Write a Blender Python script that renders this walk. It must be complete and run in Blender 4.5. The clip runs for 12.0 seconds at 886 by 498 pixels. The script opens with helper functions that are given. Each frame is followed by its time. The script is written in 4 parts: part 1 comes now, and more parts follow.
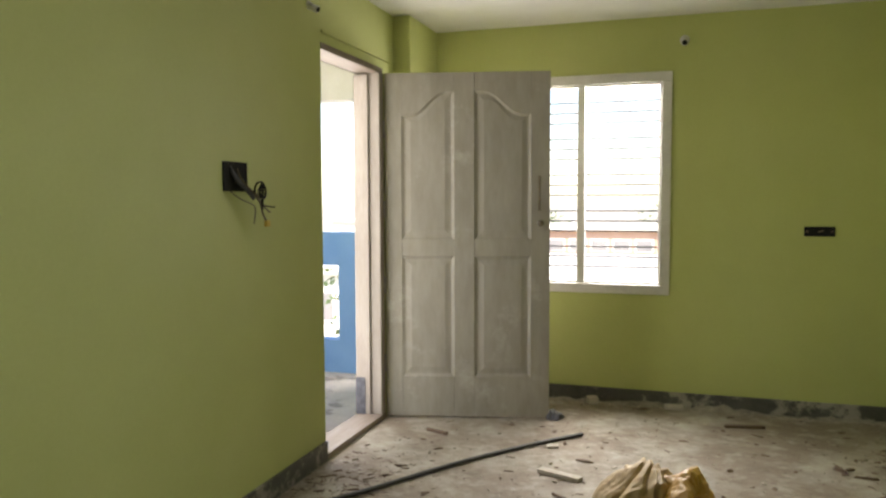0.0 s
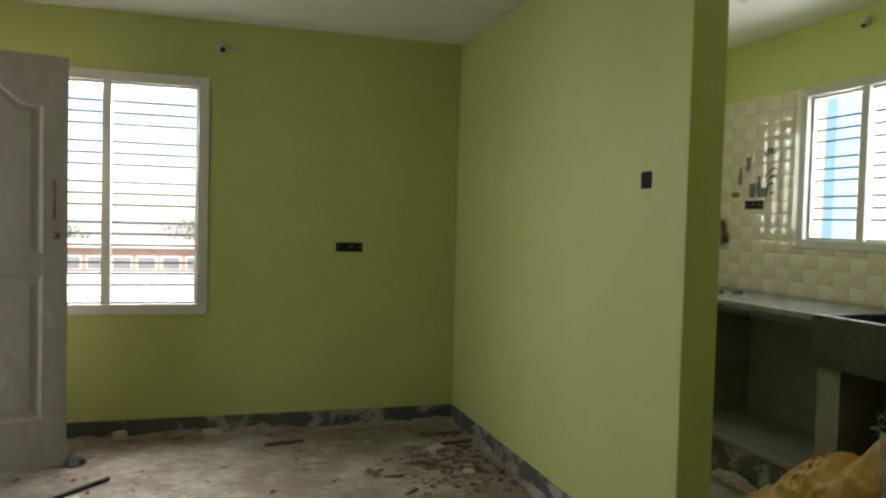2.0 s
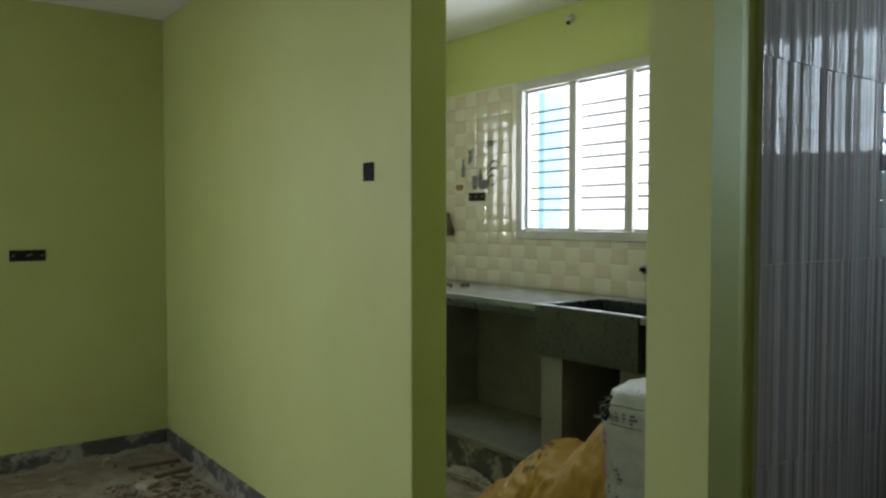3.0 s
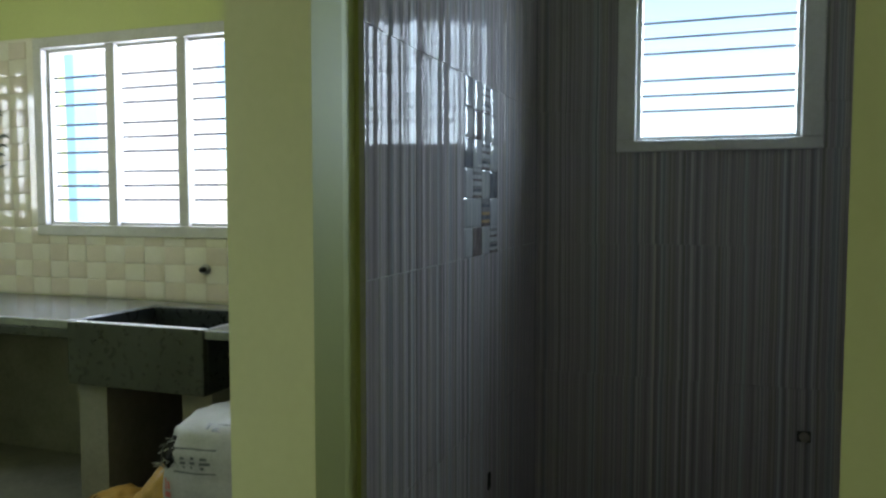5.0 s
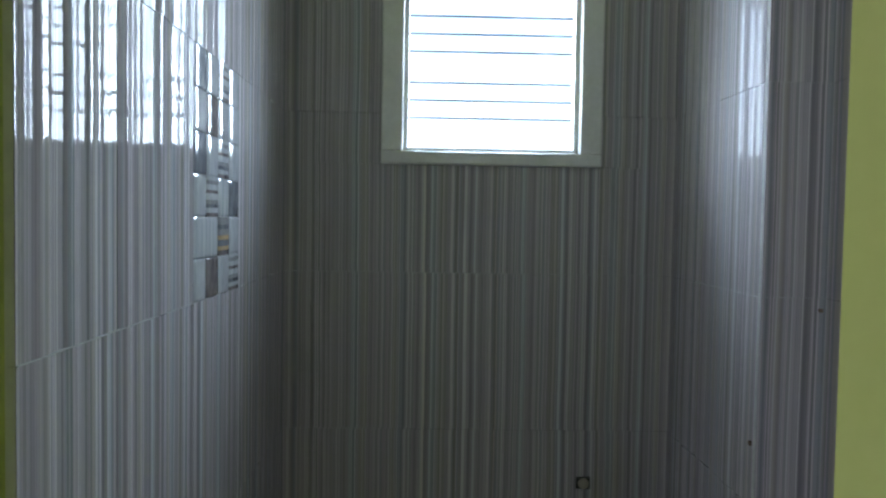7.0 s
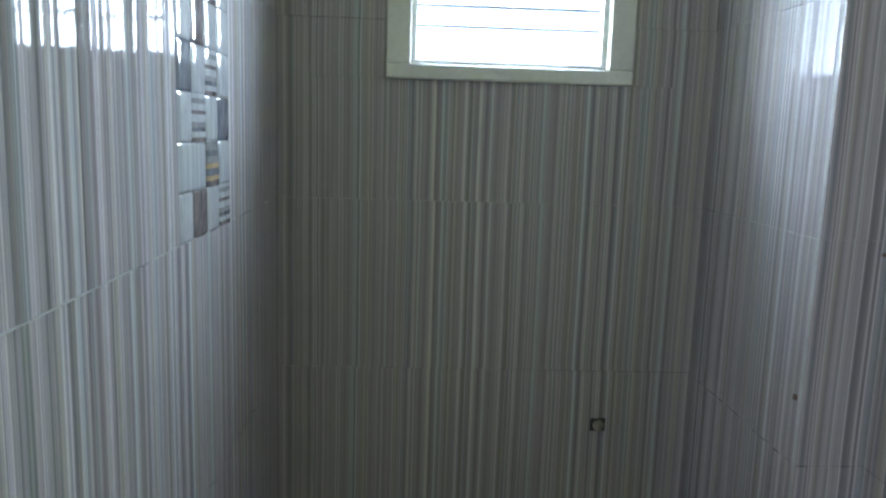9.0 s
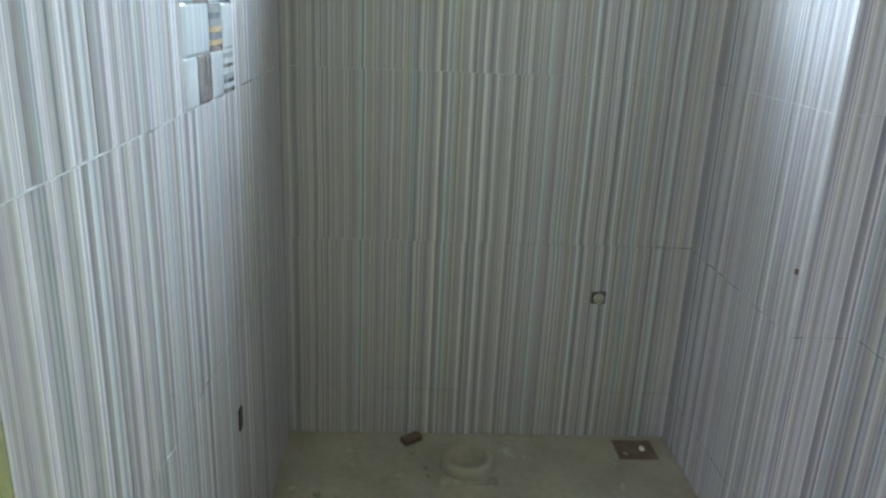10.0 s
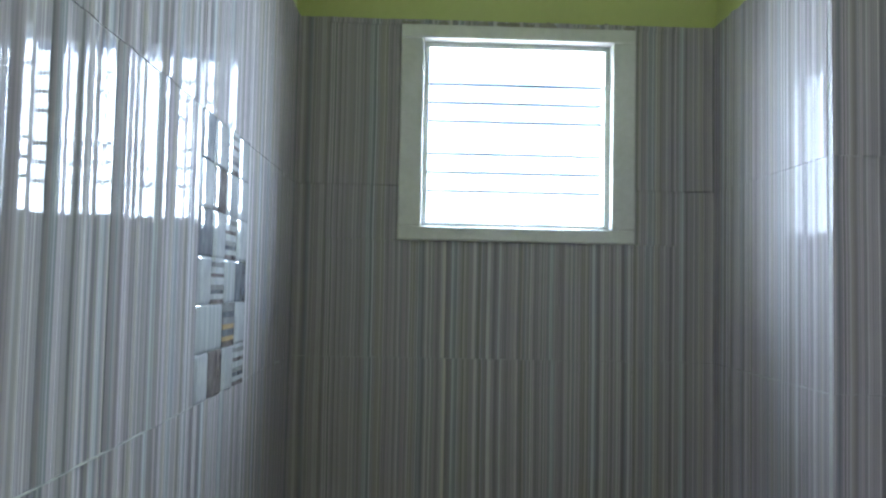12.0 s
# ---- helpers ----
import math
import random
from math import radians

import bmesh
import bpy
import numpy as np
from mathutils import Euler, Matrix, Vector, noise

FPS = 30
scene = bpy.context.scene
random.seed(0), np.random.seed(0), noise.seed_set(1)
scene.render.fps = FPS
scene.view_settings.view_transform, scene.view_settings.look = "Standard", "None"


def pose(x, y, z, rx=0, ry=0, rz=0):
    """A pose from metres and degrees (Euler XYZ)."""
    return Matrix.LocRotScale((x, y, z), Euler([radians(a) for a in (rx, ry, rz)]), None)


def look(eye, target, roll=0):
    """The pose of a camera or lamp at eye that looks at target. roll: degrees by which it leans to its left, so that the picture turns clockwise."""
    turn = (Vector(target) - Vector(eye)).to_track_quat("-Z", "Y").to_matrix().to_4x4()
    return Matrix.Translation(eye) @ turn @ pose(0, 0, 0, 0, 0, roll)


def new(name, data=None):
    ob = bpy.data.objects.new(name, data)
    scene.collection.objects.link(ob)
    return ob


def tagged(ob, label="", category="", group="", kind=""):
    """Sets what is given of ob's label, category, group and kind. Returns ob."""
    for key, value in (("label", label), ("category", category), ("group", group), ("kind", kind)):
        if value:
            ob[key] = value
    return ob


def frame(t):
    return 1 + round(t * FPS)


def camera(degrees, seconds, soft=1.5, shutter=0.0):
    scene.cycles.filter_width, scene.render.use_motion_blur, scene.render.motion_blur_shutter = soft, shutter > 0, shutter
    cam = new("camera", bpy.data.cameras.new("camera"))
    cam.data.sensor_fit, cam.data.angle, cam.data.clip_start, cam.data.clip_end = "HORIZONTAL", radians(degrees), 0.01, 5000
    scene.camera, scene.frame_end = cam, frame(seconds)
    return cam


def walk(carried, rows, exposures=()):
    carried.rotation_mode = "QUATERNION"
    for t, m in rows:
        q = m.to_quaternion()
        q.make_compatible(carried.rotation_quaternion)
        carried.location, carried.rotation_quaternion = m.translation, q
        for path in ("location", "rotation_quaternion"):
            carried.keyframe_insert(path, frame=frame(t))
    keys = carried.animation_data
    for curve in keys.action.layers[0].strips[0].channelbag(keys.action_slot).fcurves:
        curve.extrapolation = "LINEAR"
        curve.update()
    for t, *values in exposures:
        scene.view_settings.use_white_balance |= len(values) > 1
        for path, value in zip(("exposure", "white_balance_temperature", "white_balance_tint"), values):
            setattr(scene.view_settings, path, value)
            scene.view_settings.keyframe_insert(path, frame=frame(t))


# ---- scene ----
cam = camera(60.9, 12.0, soft=2.5)
PATH = [
    (0, (1.693, -4.867, 1.31), (1.088, -2.965, 1.177), -0.2),
    (0.5, (1.632, -4.781, 1.311), (1.423, -2.797, 1.171), 0.3),
    (1, (1.635, -4.726, 1.315), (1.761, -2.733, 1.198), 0.2),
    (1.5, (1.58, -4.714, 1.317), (1.953, -2.751, 1.244), 0.5),
    (2, (1.631, -4.626, 1.286), (2.223, -2.717, 1.212), 1.5),
    (2.5, (1.742, -4.472, 1.29), (2.587, -2.662, 1.194), 1.1),
    (3, (1.828, -4.371, 1.297), (3.033, -2.777, 1.218), 0.0),
    (3.5, (1.862, -4.248, 1.318), (3.439, -3.02, 1.259), 0.2),
    (3.7, (1.878, -4.205, 1.321), (3.585, -3.164, 1.274), -0.1),
    (5.3, (2.215, -4.039, 1.338), (4.115, -3.428, 1.21), 0.1),
    (5.5, (2.266, -4.014, 1.34), (4.185, -3.463, 1.213), 0.1),
    (6, (2.404, -3.945, 1.351), (4.375, -3.621, 1.247), 0.4),
    (6.5, (2.489, -3.894, 1.341), (4.488, -3.866, 1.27), 0.6),
    (6.7, (2.526, -3.909, 1.343), (4.525, -3.932, 1.27), 1.0),
    (8.5, (2.77, -3.857, 1.388), (4.766, -3.934, 1.291), 0.9),
    (9, (2.775, -3.842, 1.376), (4.748, -3.932, 1.066), 1.8),
    (9.5, (2.775, -3.83, 1.368), (4.694, -3.931, 0.813), 2.6),
    (10, (2.777, -3.826, 1.364), (4.675, -3.926, 0.74), 2.5),
    (10.5, (2.787, -3.834, 1.384), (4.742, -3.968, 0.986), 2.5),
    (11, (2.779, -3.846, 1.399), (4.769, -4.038, 1.373), 1.4),
    (11.5, (2.774, -3.853, 1.402), (4.762, -4.069, 1.461), 1.0),
    (12, (2.749, -3.841, 1.381), (4.746, -3.895, 1.482), 1.2),
]
EXPOSURES = [
    (0.0, 1.74, 7000, 13), (1.0, 1.42, 6950, 11), (1.5, 1.24, 6750, 11), (2.5, 1.15, 6450, 11), (3.0, 1.3, 5950, 11), (3.7, 1.45, 5750, 12), (5.3, 1.48, 5700, 12), (6.5, 2.2, 5600, 13),
    (8.5, 2.92, 5650, 14), (9.5, 3.52, 5650, 11), (10.5, 4.42, 5700, 10), (11.2, 4.0, 5600, 12), (12.0, 3.0, 5600, 14),
]
walk(cam, [(t, look(eye, target, roll)) for t, eye, target, roll in PATH], EXPOSURES)

# ---- light and sky ----
world = bpy.data.worlds.new("World")
scene.world = world
world.use_nodes = True
wn = world.node_tree
sky = wn.nodes.new("ShaderNodeTexSky")
sky.sky_type = "NISHITA"
sky.sun_disc = False
sky.sun_elevation = radians(58)
sky.sun_rotation = radians(200)
sky.air_density = 1.0
sky.dust_density = 0.6
wn.links.new(sky.outputs[0], wn.nodes["Background"].inputs[0])
wn.nodes["Background"].inputs[1].default_value = 0.15

sun = new("sun", bpy.data.lights.new("sun", "SUN"))
sun.data.energy = 4.0
sun.data.angle = radians(0.6)
sun.data.color = (1.0, 0.95, 0.87)
sun.matrix_world = look((0, 0, 0), (0.18, 0.50, -0.85))


def window_light(name, at, target, width, height, watts, color=(1.0, 0.98, 0.95), spread=180):
    lamp = new(name, bpy.data.lights.new(name, "AREA"))
    lamp.data.shape, lamp.data.size, lamp.data.size_y = "RECTANGLE", width, height
    lamp.data.energy, lamp.data.color = watts, color
    lamp.data.spread = radians(spread)
    lamp.matrix_world = look(at, target)
    return lamp


window_light("daylight_living_window", (1.07, 0.64, 1.76), (1.07, -0.86, 0.55), 1.4, 1.3, 60)
window_light("daylight_entrance", (-0.165, -1.1, 1.05), (2.0, -1.1, 1.0), 0.72, 1.95, 5.2)
window_light("daylight_kitchen_window", (4.98, -1.82, 1.64), (3.0, -1.82, 1.4), 1.1, 0.78, 13.5, (0.95, 0.98, 1.0))
window_light("daylight_kitchen_side_window", (3.65, 0.2, 1.66), (3.65, -2.0, 1.4), 0.46, 0.74, 4.5)
window_light("daylight_bathroom_window", (4.875, -4.075, 1.776), (3.0, -4.075, 1.4), 0.50, 0.48, 2.9, (0.84, 0.97, 1.0), 118)


# ---- materials ----
def shader(name):
    m = bpy.data.materials.new(name)
    m.use_nodes = True
    return m, m.node_tree, m.node_tree.nodes["Principled BSDF"]


def node(nt, kind, **sockets):
    n = nt.nodes.new(kind)
    for key, value in sockets.items():
        n.inputs[key.replace("_", " ")].default_value = value
    return n


def ramp(nt, source, stops):
    r = nt.nodes.new("ShaderNodeValToRGB")
    while len(r.color_ramp.elements) < len(stops):
        r.color_ramp.elements.new(0.5)
    for e, (at, c) in zip(r.color_ramp.elements, stops):
        e.position, e.color = at, (*c, 1)
    nt.links.new(source, r.inputs[0])
    return r


def mix(nt, fac, a, b, mode="MIX"):
    n = nt.nodes.new("ShaderNodeMix")
    n.data_type, n.blend_type = "RGBA", mode
    for socket, value in ((n.inputs[0], fac), (n.inputs[6], a), (n.inputs[7], b)):
        if isinstance(value, (int, float)):
            socket.default_value = value
        elif isinstance(value, tuple):
            socket.default_value = (*value, 1)
        else:
            nt.links.new(value, socket)
    return n.outputs[2]


def bump(nt, bsdf, height, strength, distance):
    b = node(nt, "ShaderNodeBump", Strength=strength, Distance=distance)
    nt.links.new(height, b.inputs["Height"])
    nt.links.new(b.outputs[0], bsdf.inputs["Normal"])
    return b


def place(nt, scale=(1, 1, 1)):
    g = nt.nodes.new("ShaderNodeNewGeometry")
    m = node(nt, "ShaderNodeMapping", Scale=scale)
    nt.links.new(g.outputs["Position"], m.inputs[0])
    return m.outputs[0]


def noisy(nt, scale, detail=4, rough=0.55, stretch=(1, 1, 1)):
    n = node(nt, "ShaderNodeTexNoise", Scale=scale, Detail=detail, Roughness=rough)
    nt.links.new(place(nt, stretch), n.inputs["Vector"])
    return n.outputs["Fac"]


def surface(name, low, high, scale=6, rough=0.6, metal=0.0, relief=0.15, fine=90, spots=None, stretch=(1, 1, 1)):
    """Two colours mixed by a broad and a fine noise, with a fine relief."""
    m, nt, b = shader(name)
    broad, grain = noisy(nt, scale, 5, 0.6, stretch), noisy(nt, fine, 3, 0.6, stretch)
    both = mix(nt, 0.35, broad, grain)
    r = ramp(nt, both, [(0.33, low), (0.67, high)])
    out = r.outputs[0]
    if spots:
        where = ramp(nt, noisy(nt, spots[1], 6, 0.7), [(spots[2], (0, 0, 0)), (spots[2] + 0.08, (1, 1, 1))])
        out = mix(nt, where.outputs[0], out, spots[0])
    nt.links.new(out, b.inputs["Base Color"])
    b.inputs["Metallic"].default_value = metal
    rr = ramp(nt, grain, [(0.2, (rough - 0.08,) * 3), (0.8, (rough + 0.08,) * 3)])
    nt.links.new(rr.outputs[0], b.inputs["Roughness"])
    if relief:
        bump(nt, b, both, relief, 0.004)
    return m


GREEN = surface("green_emulsion", (0.45, 0.49, 0.17), (0.50, 0.54, 0.205), 2.2, 0.62, 0, 0.06, 60)
CEILING = surface("white_ceiling_paint", (0.72, 0.71, 0.68), (0.82, 0.81, 0.78), 3, 0.8, 0, 0.08)
PLASTER = surface("outside_plaster", (0.70, 0.68, 0.62), (0.82, 0.80, 0.75), 3, 0.8)
WHITE = surface("white_gloss_paint", (0.58, 0.57, 0.54), (0.72, 0.71, 0.69), 8, 0.4, 0, 0.1, 70)
PRIMER = surface("smeared_white_primer", (0.25, 0.227, 0.188), (0.325, 0.30, 0.255), 3.5, 0.62, 0, 0.06, 14, ((0.37, 0.345, 0.30), 2.2, 0.58), (2.2, 2.2, 0.6))
FRAME_DARK = surface("worn_threshold_wood", (0.17, 0.13, 0.105), (0.30, 0.25, 0.21), 5, 0.6, 0, 0.2, 40, None, (4, 0.5, 4))
FRAME_WOOD = surface("primed_frame_wood", (0.25, 0.21, 0.18), (0.35, 0.31, 0.27), 5, 0.6, 0, 0.2, 40, None, (4, 4, 0.5))
BLUE = surface("blue_parapet_paint", (0.17, 0.32, 0.56), (0.23, 0.39, 0.63), 3, 0.7, 0, 0.1, 60, ((0.27, 0.30, 0.33), 7, 0.68))
IRON = surface("dark_window_bar", (0.012, 0.012, 0.014), (0.03, 0.03, 0.035), 30, 0.5, 0.0, 0.1)
# Bathroom bars lighter than IRON: the window's glare is put into their colour.
GREY_BAR = surface("glare_paled_bar", (0.26, 0.27, 0.28), (0.36, 0.37, 0.38), 30, 0.5)
STEEL = surface("dull_steel", (0.25, 0.25, 0.25), (0.45, 0.44, 0.42), 30, 0.35, 1.0, 0.1)
BLACK = surface("black_box", (0.003, 0.003, 0.003), (0.010, 0.009, 0.008), 30, 0.9)
RUBBER = surface("black_rubber_hose", (0.015, 0.015, 0.017), (0.06, 0.058, 0.055), 12, 0.5, 0, 0.1, 60)
GRANITE = surface("black_granite", (0.012, 0.015, 0.018), (0.034, 0.039, 0.044), 6, 0.3, 0, 0.0, 40, ((0.06, 0.064, 0.066), 5, 0.62))
DUSTY_TOP = surface("polished_granite_top", (0.09, 0.10, 0.115), (0.20, 0.215, 0.24), 4, 0.14, 0, 0.0, 90)
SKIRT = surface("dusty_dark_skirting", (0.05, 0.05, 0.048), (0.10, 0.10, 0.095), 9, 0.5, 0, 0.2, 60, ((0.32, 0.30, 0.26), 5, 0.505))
MORTAR = surface("dried_mortar", (0.16, 0.145, 0.12), (0.36, 0.33, 0.28), 12, 0.9, 0, 0.4, 60)
CEMENT = surface("raw_cement", (0.13, 0.13, 0.125), (0.225, 0.22, 0.21), 5, 0.85, 0, 0.3, 50)
CHIP = surface("mortar_chip", (0.22, 0.19, 0.15), (0.42, 0.38, 0.31), 20, 0.9, 0, 0.3)
DARK_CHIP = surface("brown_chip", (0.08, 0.055, 0.04), (0.19, 0.13, 0.09), 20, 0.9, 0, 0.3)
BRICKY = surface("pale_block", (0.40, 0.36, 0.31), (0.55, 0.50, 0.44), 20, 0.9, 0, 0.3)
TAN = surface("tan_plastic_sack", (0.38, 0.27, 0.14), (0.50, 0.37, 0.20), 10, 0.5, 0, 0.2, 120)
ORANGE = surface("orange_plastic_sack", (0.38, 0.215, 0.045), (0.53, 0.32, 0.08), 10, 0.45, 0, 0.2, 120)
SACK = surface("white_woven_sack", (0.27, 0.285, 0.25), (0.41, 0.42, 0.38), 12, 0.55, 0, 0.25, 150)
PRINT_RED = surface("faded_red_print", (0.42, 0.08, 0.06), (0.55, 0.18, 0.15), 15, 0.6)
PRINT_BROWN = surface("brown_print", (0.14, 0.08, 0.02), (0.25, 0.15, 0.04), 15, 0.6)
CLOTH = surface("dark_grey_rag", (0.04, 0.04, 0.05), (0.13, 0.13, 0.15), 30, 0.9, 0, 0.4)
COPPER = surface("dull_wire", (0.08, 0.065, 0.04), (0.20, 0.16, 0.10), 40, 0.5)
YELLOW = surface("yellow_tape", (0.50, 0.34, 0.04), (0.62, 0.45, 0.08), 30, 0.5)
PVC = surface("white_pvc", (0.60, 0.60, 0.58), (0.75, 0.75, 0.73), 20, 0.4)
# Window light on the polished granite edges, put into a pale colour.
EDGE_GLINT = surface("pale_edge_glint", (0.42, 0.43, 0.45), (0.60, 0.61, 0.63), 20, 0.5)
GREY_GROUT = surface("grey_grout", (0.34, 0.34, 0.34), (0.46, 0.46, 0.45), 30, 0.8)
GROUT = surface("pale_grout", (0.50, 0.51, 0.50), (0.62, 0.62, 0.60), 30, 0.8)
# Blue house paint, its colour made paler to stand for glare.
PALE_BLUE = surface("glare_paled_blue_paint", (0.30, 0.50, 0.70), (0.38, 0.58, 0.78), 1, 0.8)
CREAM = surface("cream_kitchen_tile", (0.61, 0.57, 0.49), (0.68, 0.64, 0.56), 8, 0.09, 0, 0.0)
BEIGE = surface("beige_kitchen_tile", (0.55, 0.485, 0.41), (0.62, 0.55, 0.475), 8, 0.09, 0, 0.0)
BATH_FLOOR = surface("grey_bathroom_screed", (0.24, 0.21, 0.165), (0.36, 0.32, 0.26), 7, 0.8, 0, 0.3, 60, ((0.42, 0.40, 0.36), 9, 0.63))
BALCONY = surface("dusty_balcony_screed", (0.42, 0.35, 0.29), (0.60, 0.52, 0.44), 4, 0.85, 0, 0.3, 60, ((0.24, 0.20, 0.17), 3, 0.52))
SACK_GREY = surface("grey_green_sack_print", (0.05, 0.065, 0.06), (0.13, 0.15, 0.14), 40, 0.6)
TILE_GREY = surface("brown_grey_tile_print", (0.03, 0.026, 0.022), (0.13, 0.115, 0.10), 30, 0.5, 0, 0.0, 60)
TILE_BLUE = surface("blue_grey_tile_print", (0.05, 0.065, 0.085), (0.20, 0.22, 0.25), 30, 0.5, 0, 0.0, 60)
# White window paint with the backlit frame's shade put into its colour.
BACKLIT_WHITE = surface("backlit_white_paint", (0.40, 0.39, 0.37), (0.52, 0.51, 0.49), 8, 0.5, 0, 0.1, 70)
MARBLE = surface("pale_marble_mosaic", (0.30, 0.31, 0.335), (0.56, 0.57, 0.585), 16, 0.085, 0, 0.0, 60, None, (2.2, 2.2, 0.7))
SLATE = surface("dark_grey_mosaic", (0.075, 0.08, 0.10), (0.25, 0.26, 0.29), 20, 0.12, 0, 0.0, 60, None, (2.5, 2.5, 0.8))
MID_STONE = surface("grey_striped_mosaic", (0.21, 0.21, 0.22), (0.33, 0.33, 0.34), 40, 0.14, 0, 0.0, 60)
BROWN_STONE = surface("brown_veined_mosaic", (0.07, 0.06, 0.065), (0.30, 0.26, 0.26), 18, 0.10, 0, 0.0, 70, None, (3, 3, 1))
VEINED = surface("pale_veined_mosaic", (0.30, 0.32, 0.34), (0.56, 0.57, 0.58), 40, 0.085, 0, 0.0, 90, None, (2.5, 2.5, 0.15))
OCHRE = surface("ochre_mosaic", (0.36, 0.26, 0.14), (0.50, 0.38, 0.24), 25, 0.2, 0, 0.0, 60)
EARTH = surface("dry_earth", (0.30, 0.27, 0.22), (0.42, 0.38, 0.32), 0.15, 0.95, 0, 0.2, 3)
LEAF = surface("green_foliage", (0.08, 0.12, 0.045), (0.13, 0.18, 0.07), 2, 0.7)
BARK = surface("grey_bark", (0.10, 0.08, 0.06), (0.2, 0.16, 0.12), 5, 0.9)
HOUSE_PINK = surface("pink_house_wall", (0.45, 0.28, 0.20), (0.58, 0.38, 0.28), 0.6, 0.9)
HOUSE_PALE = surface("pale_house_wall", (0.55, 0.52, 0.46), (0.70, 0.67, 0.60), 0.6, 0.9)
HOUSE_DARK = surface("dark_house_opening", (0.20, 0.19, 0.19), (0.30, 0.28, 0.27), 1, 0.3)


def floor_material():
    """Cement screed under dried mortar, dust and earth stains."""
    m, nt, b = shader("dusty_screed")
    base = ramp(nt, noisy(nt, 3.2, 8, 0.68), [(0.30, (0.13, 0.105, 0.075)), (0.48, (0.29, 0.255, 0.205)), (0.68, (0.43, 0.40, 0.34))])
    earth = ramp(nt, noisy(nt, 1.3, 7, 0.72), [(0.43, (0, 0, 0)), (0.56, (1, 1, 1))])
    c = mix(nt, earth.outputs[0], base.outputs[0], (0.185, 0.14, 0.10))
    c = mix(nt, 0.75, base.outputs[0], c)
    flecks = ramp(nt, noisy(nt, 21, 7, 0.75), [(0.58, (0, 0, 0)), (0.66, (1, 1, 1))])
    c = mix(nt, flecks.outputs[0], c, (0.10, 0.075, 0.05))
    pale = ramp(nt, noisy(nt, 9, 8, 0.7, (1.0, 1.3, 1.0)), [(0.52, (0, 0, 0)), (0.72, (1, 1, 1))])
    c = mix(nt, pale.outputs[0], c, (0.41, 0.38, 0.32))
    nt.links.new(c, b.inputs["Base Color"])
    b.inputs["Roughness"].default_value = 0.7
    bump(nt, b, noisy(nt, 26, 9, 0.72), 0.6, 0.012)
    return m


def stripe_material():
    """Glazed ceramic printed and ribbed with upright stripes in greys, beige and blue-green."""
    m, nt, b = shader("striped_glazed_tile")
    g = nt.nodes.new("ShaderNodeNewGeometry")
    s = nt.nodes.new("ShaderNodeSeparateXYZ")
    nt.links.new(g.outputs["Position"], s.inputs[0])
    info = nt.nodes.new("ShaderNodeObjectInfo")

    def maths(op, a, c):
        n = nt.nodes.new("ShaderNodeMath")
        n.operation = op
        for socket, v in zip(n.inputs, (a, c)):
            if isinstance(v, (int, float)):
                socket.default_value = v
            else:
                nt.links.new(v, socket)
        return n.outputs[0]

    along = maths("ADD", maths("ADD", s.outputs[0], s.outputs[1]), maths("MULTIPLY", info.outputs["Random"], 0.006))
    sway = node(nt, "ShaderNodeTexNoise", Scale=2.5, Detail=1.0)
    nt.links.new(g.outputs["Position"], sway.inputs["Vector"])
    along = maths("ADD", along, maths("MULTIPLY", sway.outputs["Fac"], 0.006))

    def line(scale, detail, shift):
        n = nt.nodes.new("ShaderNodeTexNoise")
        n.noise_dimensions = "1D"
        n.inputs["Scale"].default_value, n.inputs["Detail"].default_value, n.inputs["Roughness"].default_value = scale, detail, 0.6
        nt.links.new(maths("ADD", along, shift), n.inputs["W"])
        return n.outputs["Fac"]

    fine, broad, tint = line(300, 1.5, 0.0), line(75, 2, 3.1), line(36, 2, 9.7)
    tone = mix(nt, 0.55, fine, broad)
    grey = ramp(nt, tone, [(0.34, (0.20, 0.205, 0.21)), (0.45, (0.285, 0.28, 0.286)), (0.54, (0.37, 0.36, 0.362)), (0.64, (0.55, 0.545, 0.54))])
    hue = ramp(nt, tint, [(0.36, (0.93, 0.965, 1.02)), (0.46, (1.06, 0.96, 1.01)), (0.56, (1.0, 0.98, 1.0)), (0.64, (1.06, 1.0, 0.93))])
    c = mix(nt, 1.0, grey.outputs[0], hue.outputs[0], "MULTIPLY")
    smear = ramp(nt, noisy(nt, 7, 5, 0.6, (1.0, 1.0, 0.7)), [(0.60, (0, 0, 0)), (0.74, (0.35,) * 3)])
    c = mix(nt, smear.outputs[0], c, (0.30, 0.31, 0.29))
    nt.links.new(c, b.inputs["Base Color"])
    b.inputs["Roughness"].default_value = 0.4
    b.inputs["Specular IOR Level"].default_value = 0.0
    b.inputs["Coat Weight"].default_value = 0.23
    b.inputs["Coat IOR"].default_value = 1.4
    b.inputs["Coat Roughness"].default_value = 0.0
    return m


FLOOR = floor_material()
STRIPES = stripe_material()


# ---- building helpers ----
def add_box(bm, x0, x1, y0, y1, z0, z1, bevel=0.0):
    made = bmesh.ops.create_cube(bm, size=1.0, matrix=Matrix.Translation(((x0 + x1) / 2, (y0 + y1) / 2, (z0 + z1) / 2)) @ Matrix.Diagonal((x1 - x0, y1 - y0, z1 - z0, 1)))
    if bevel:
        edges = {e for v in made["verts"] for e in v.link_edges}
        bmesh.ops.bevel(bm, geom=list(edges), offset=bevel, segments=2, affect="EDGES", profile=0.5)
    return bm


def box(*args, bevel=0.0):
    return add_box(bmesh.new(), *args, bevel=bevel)


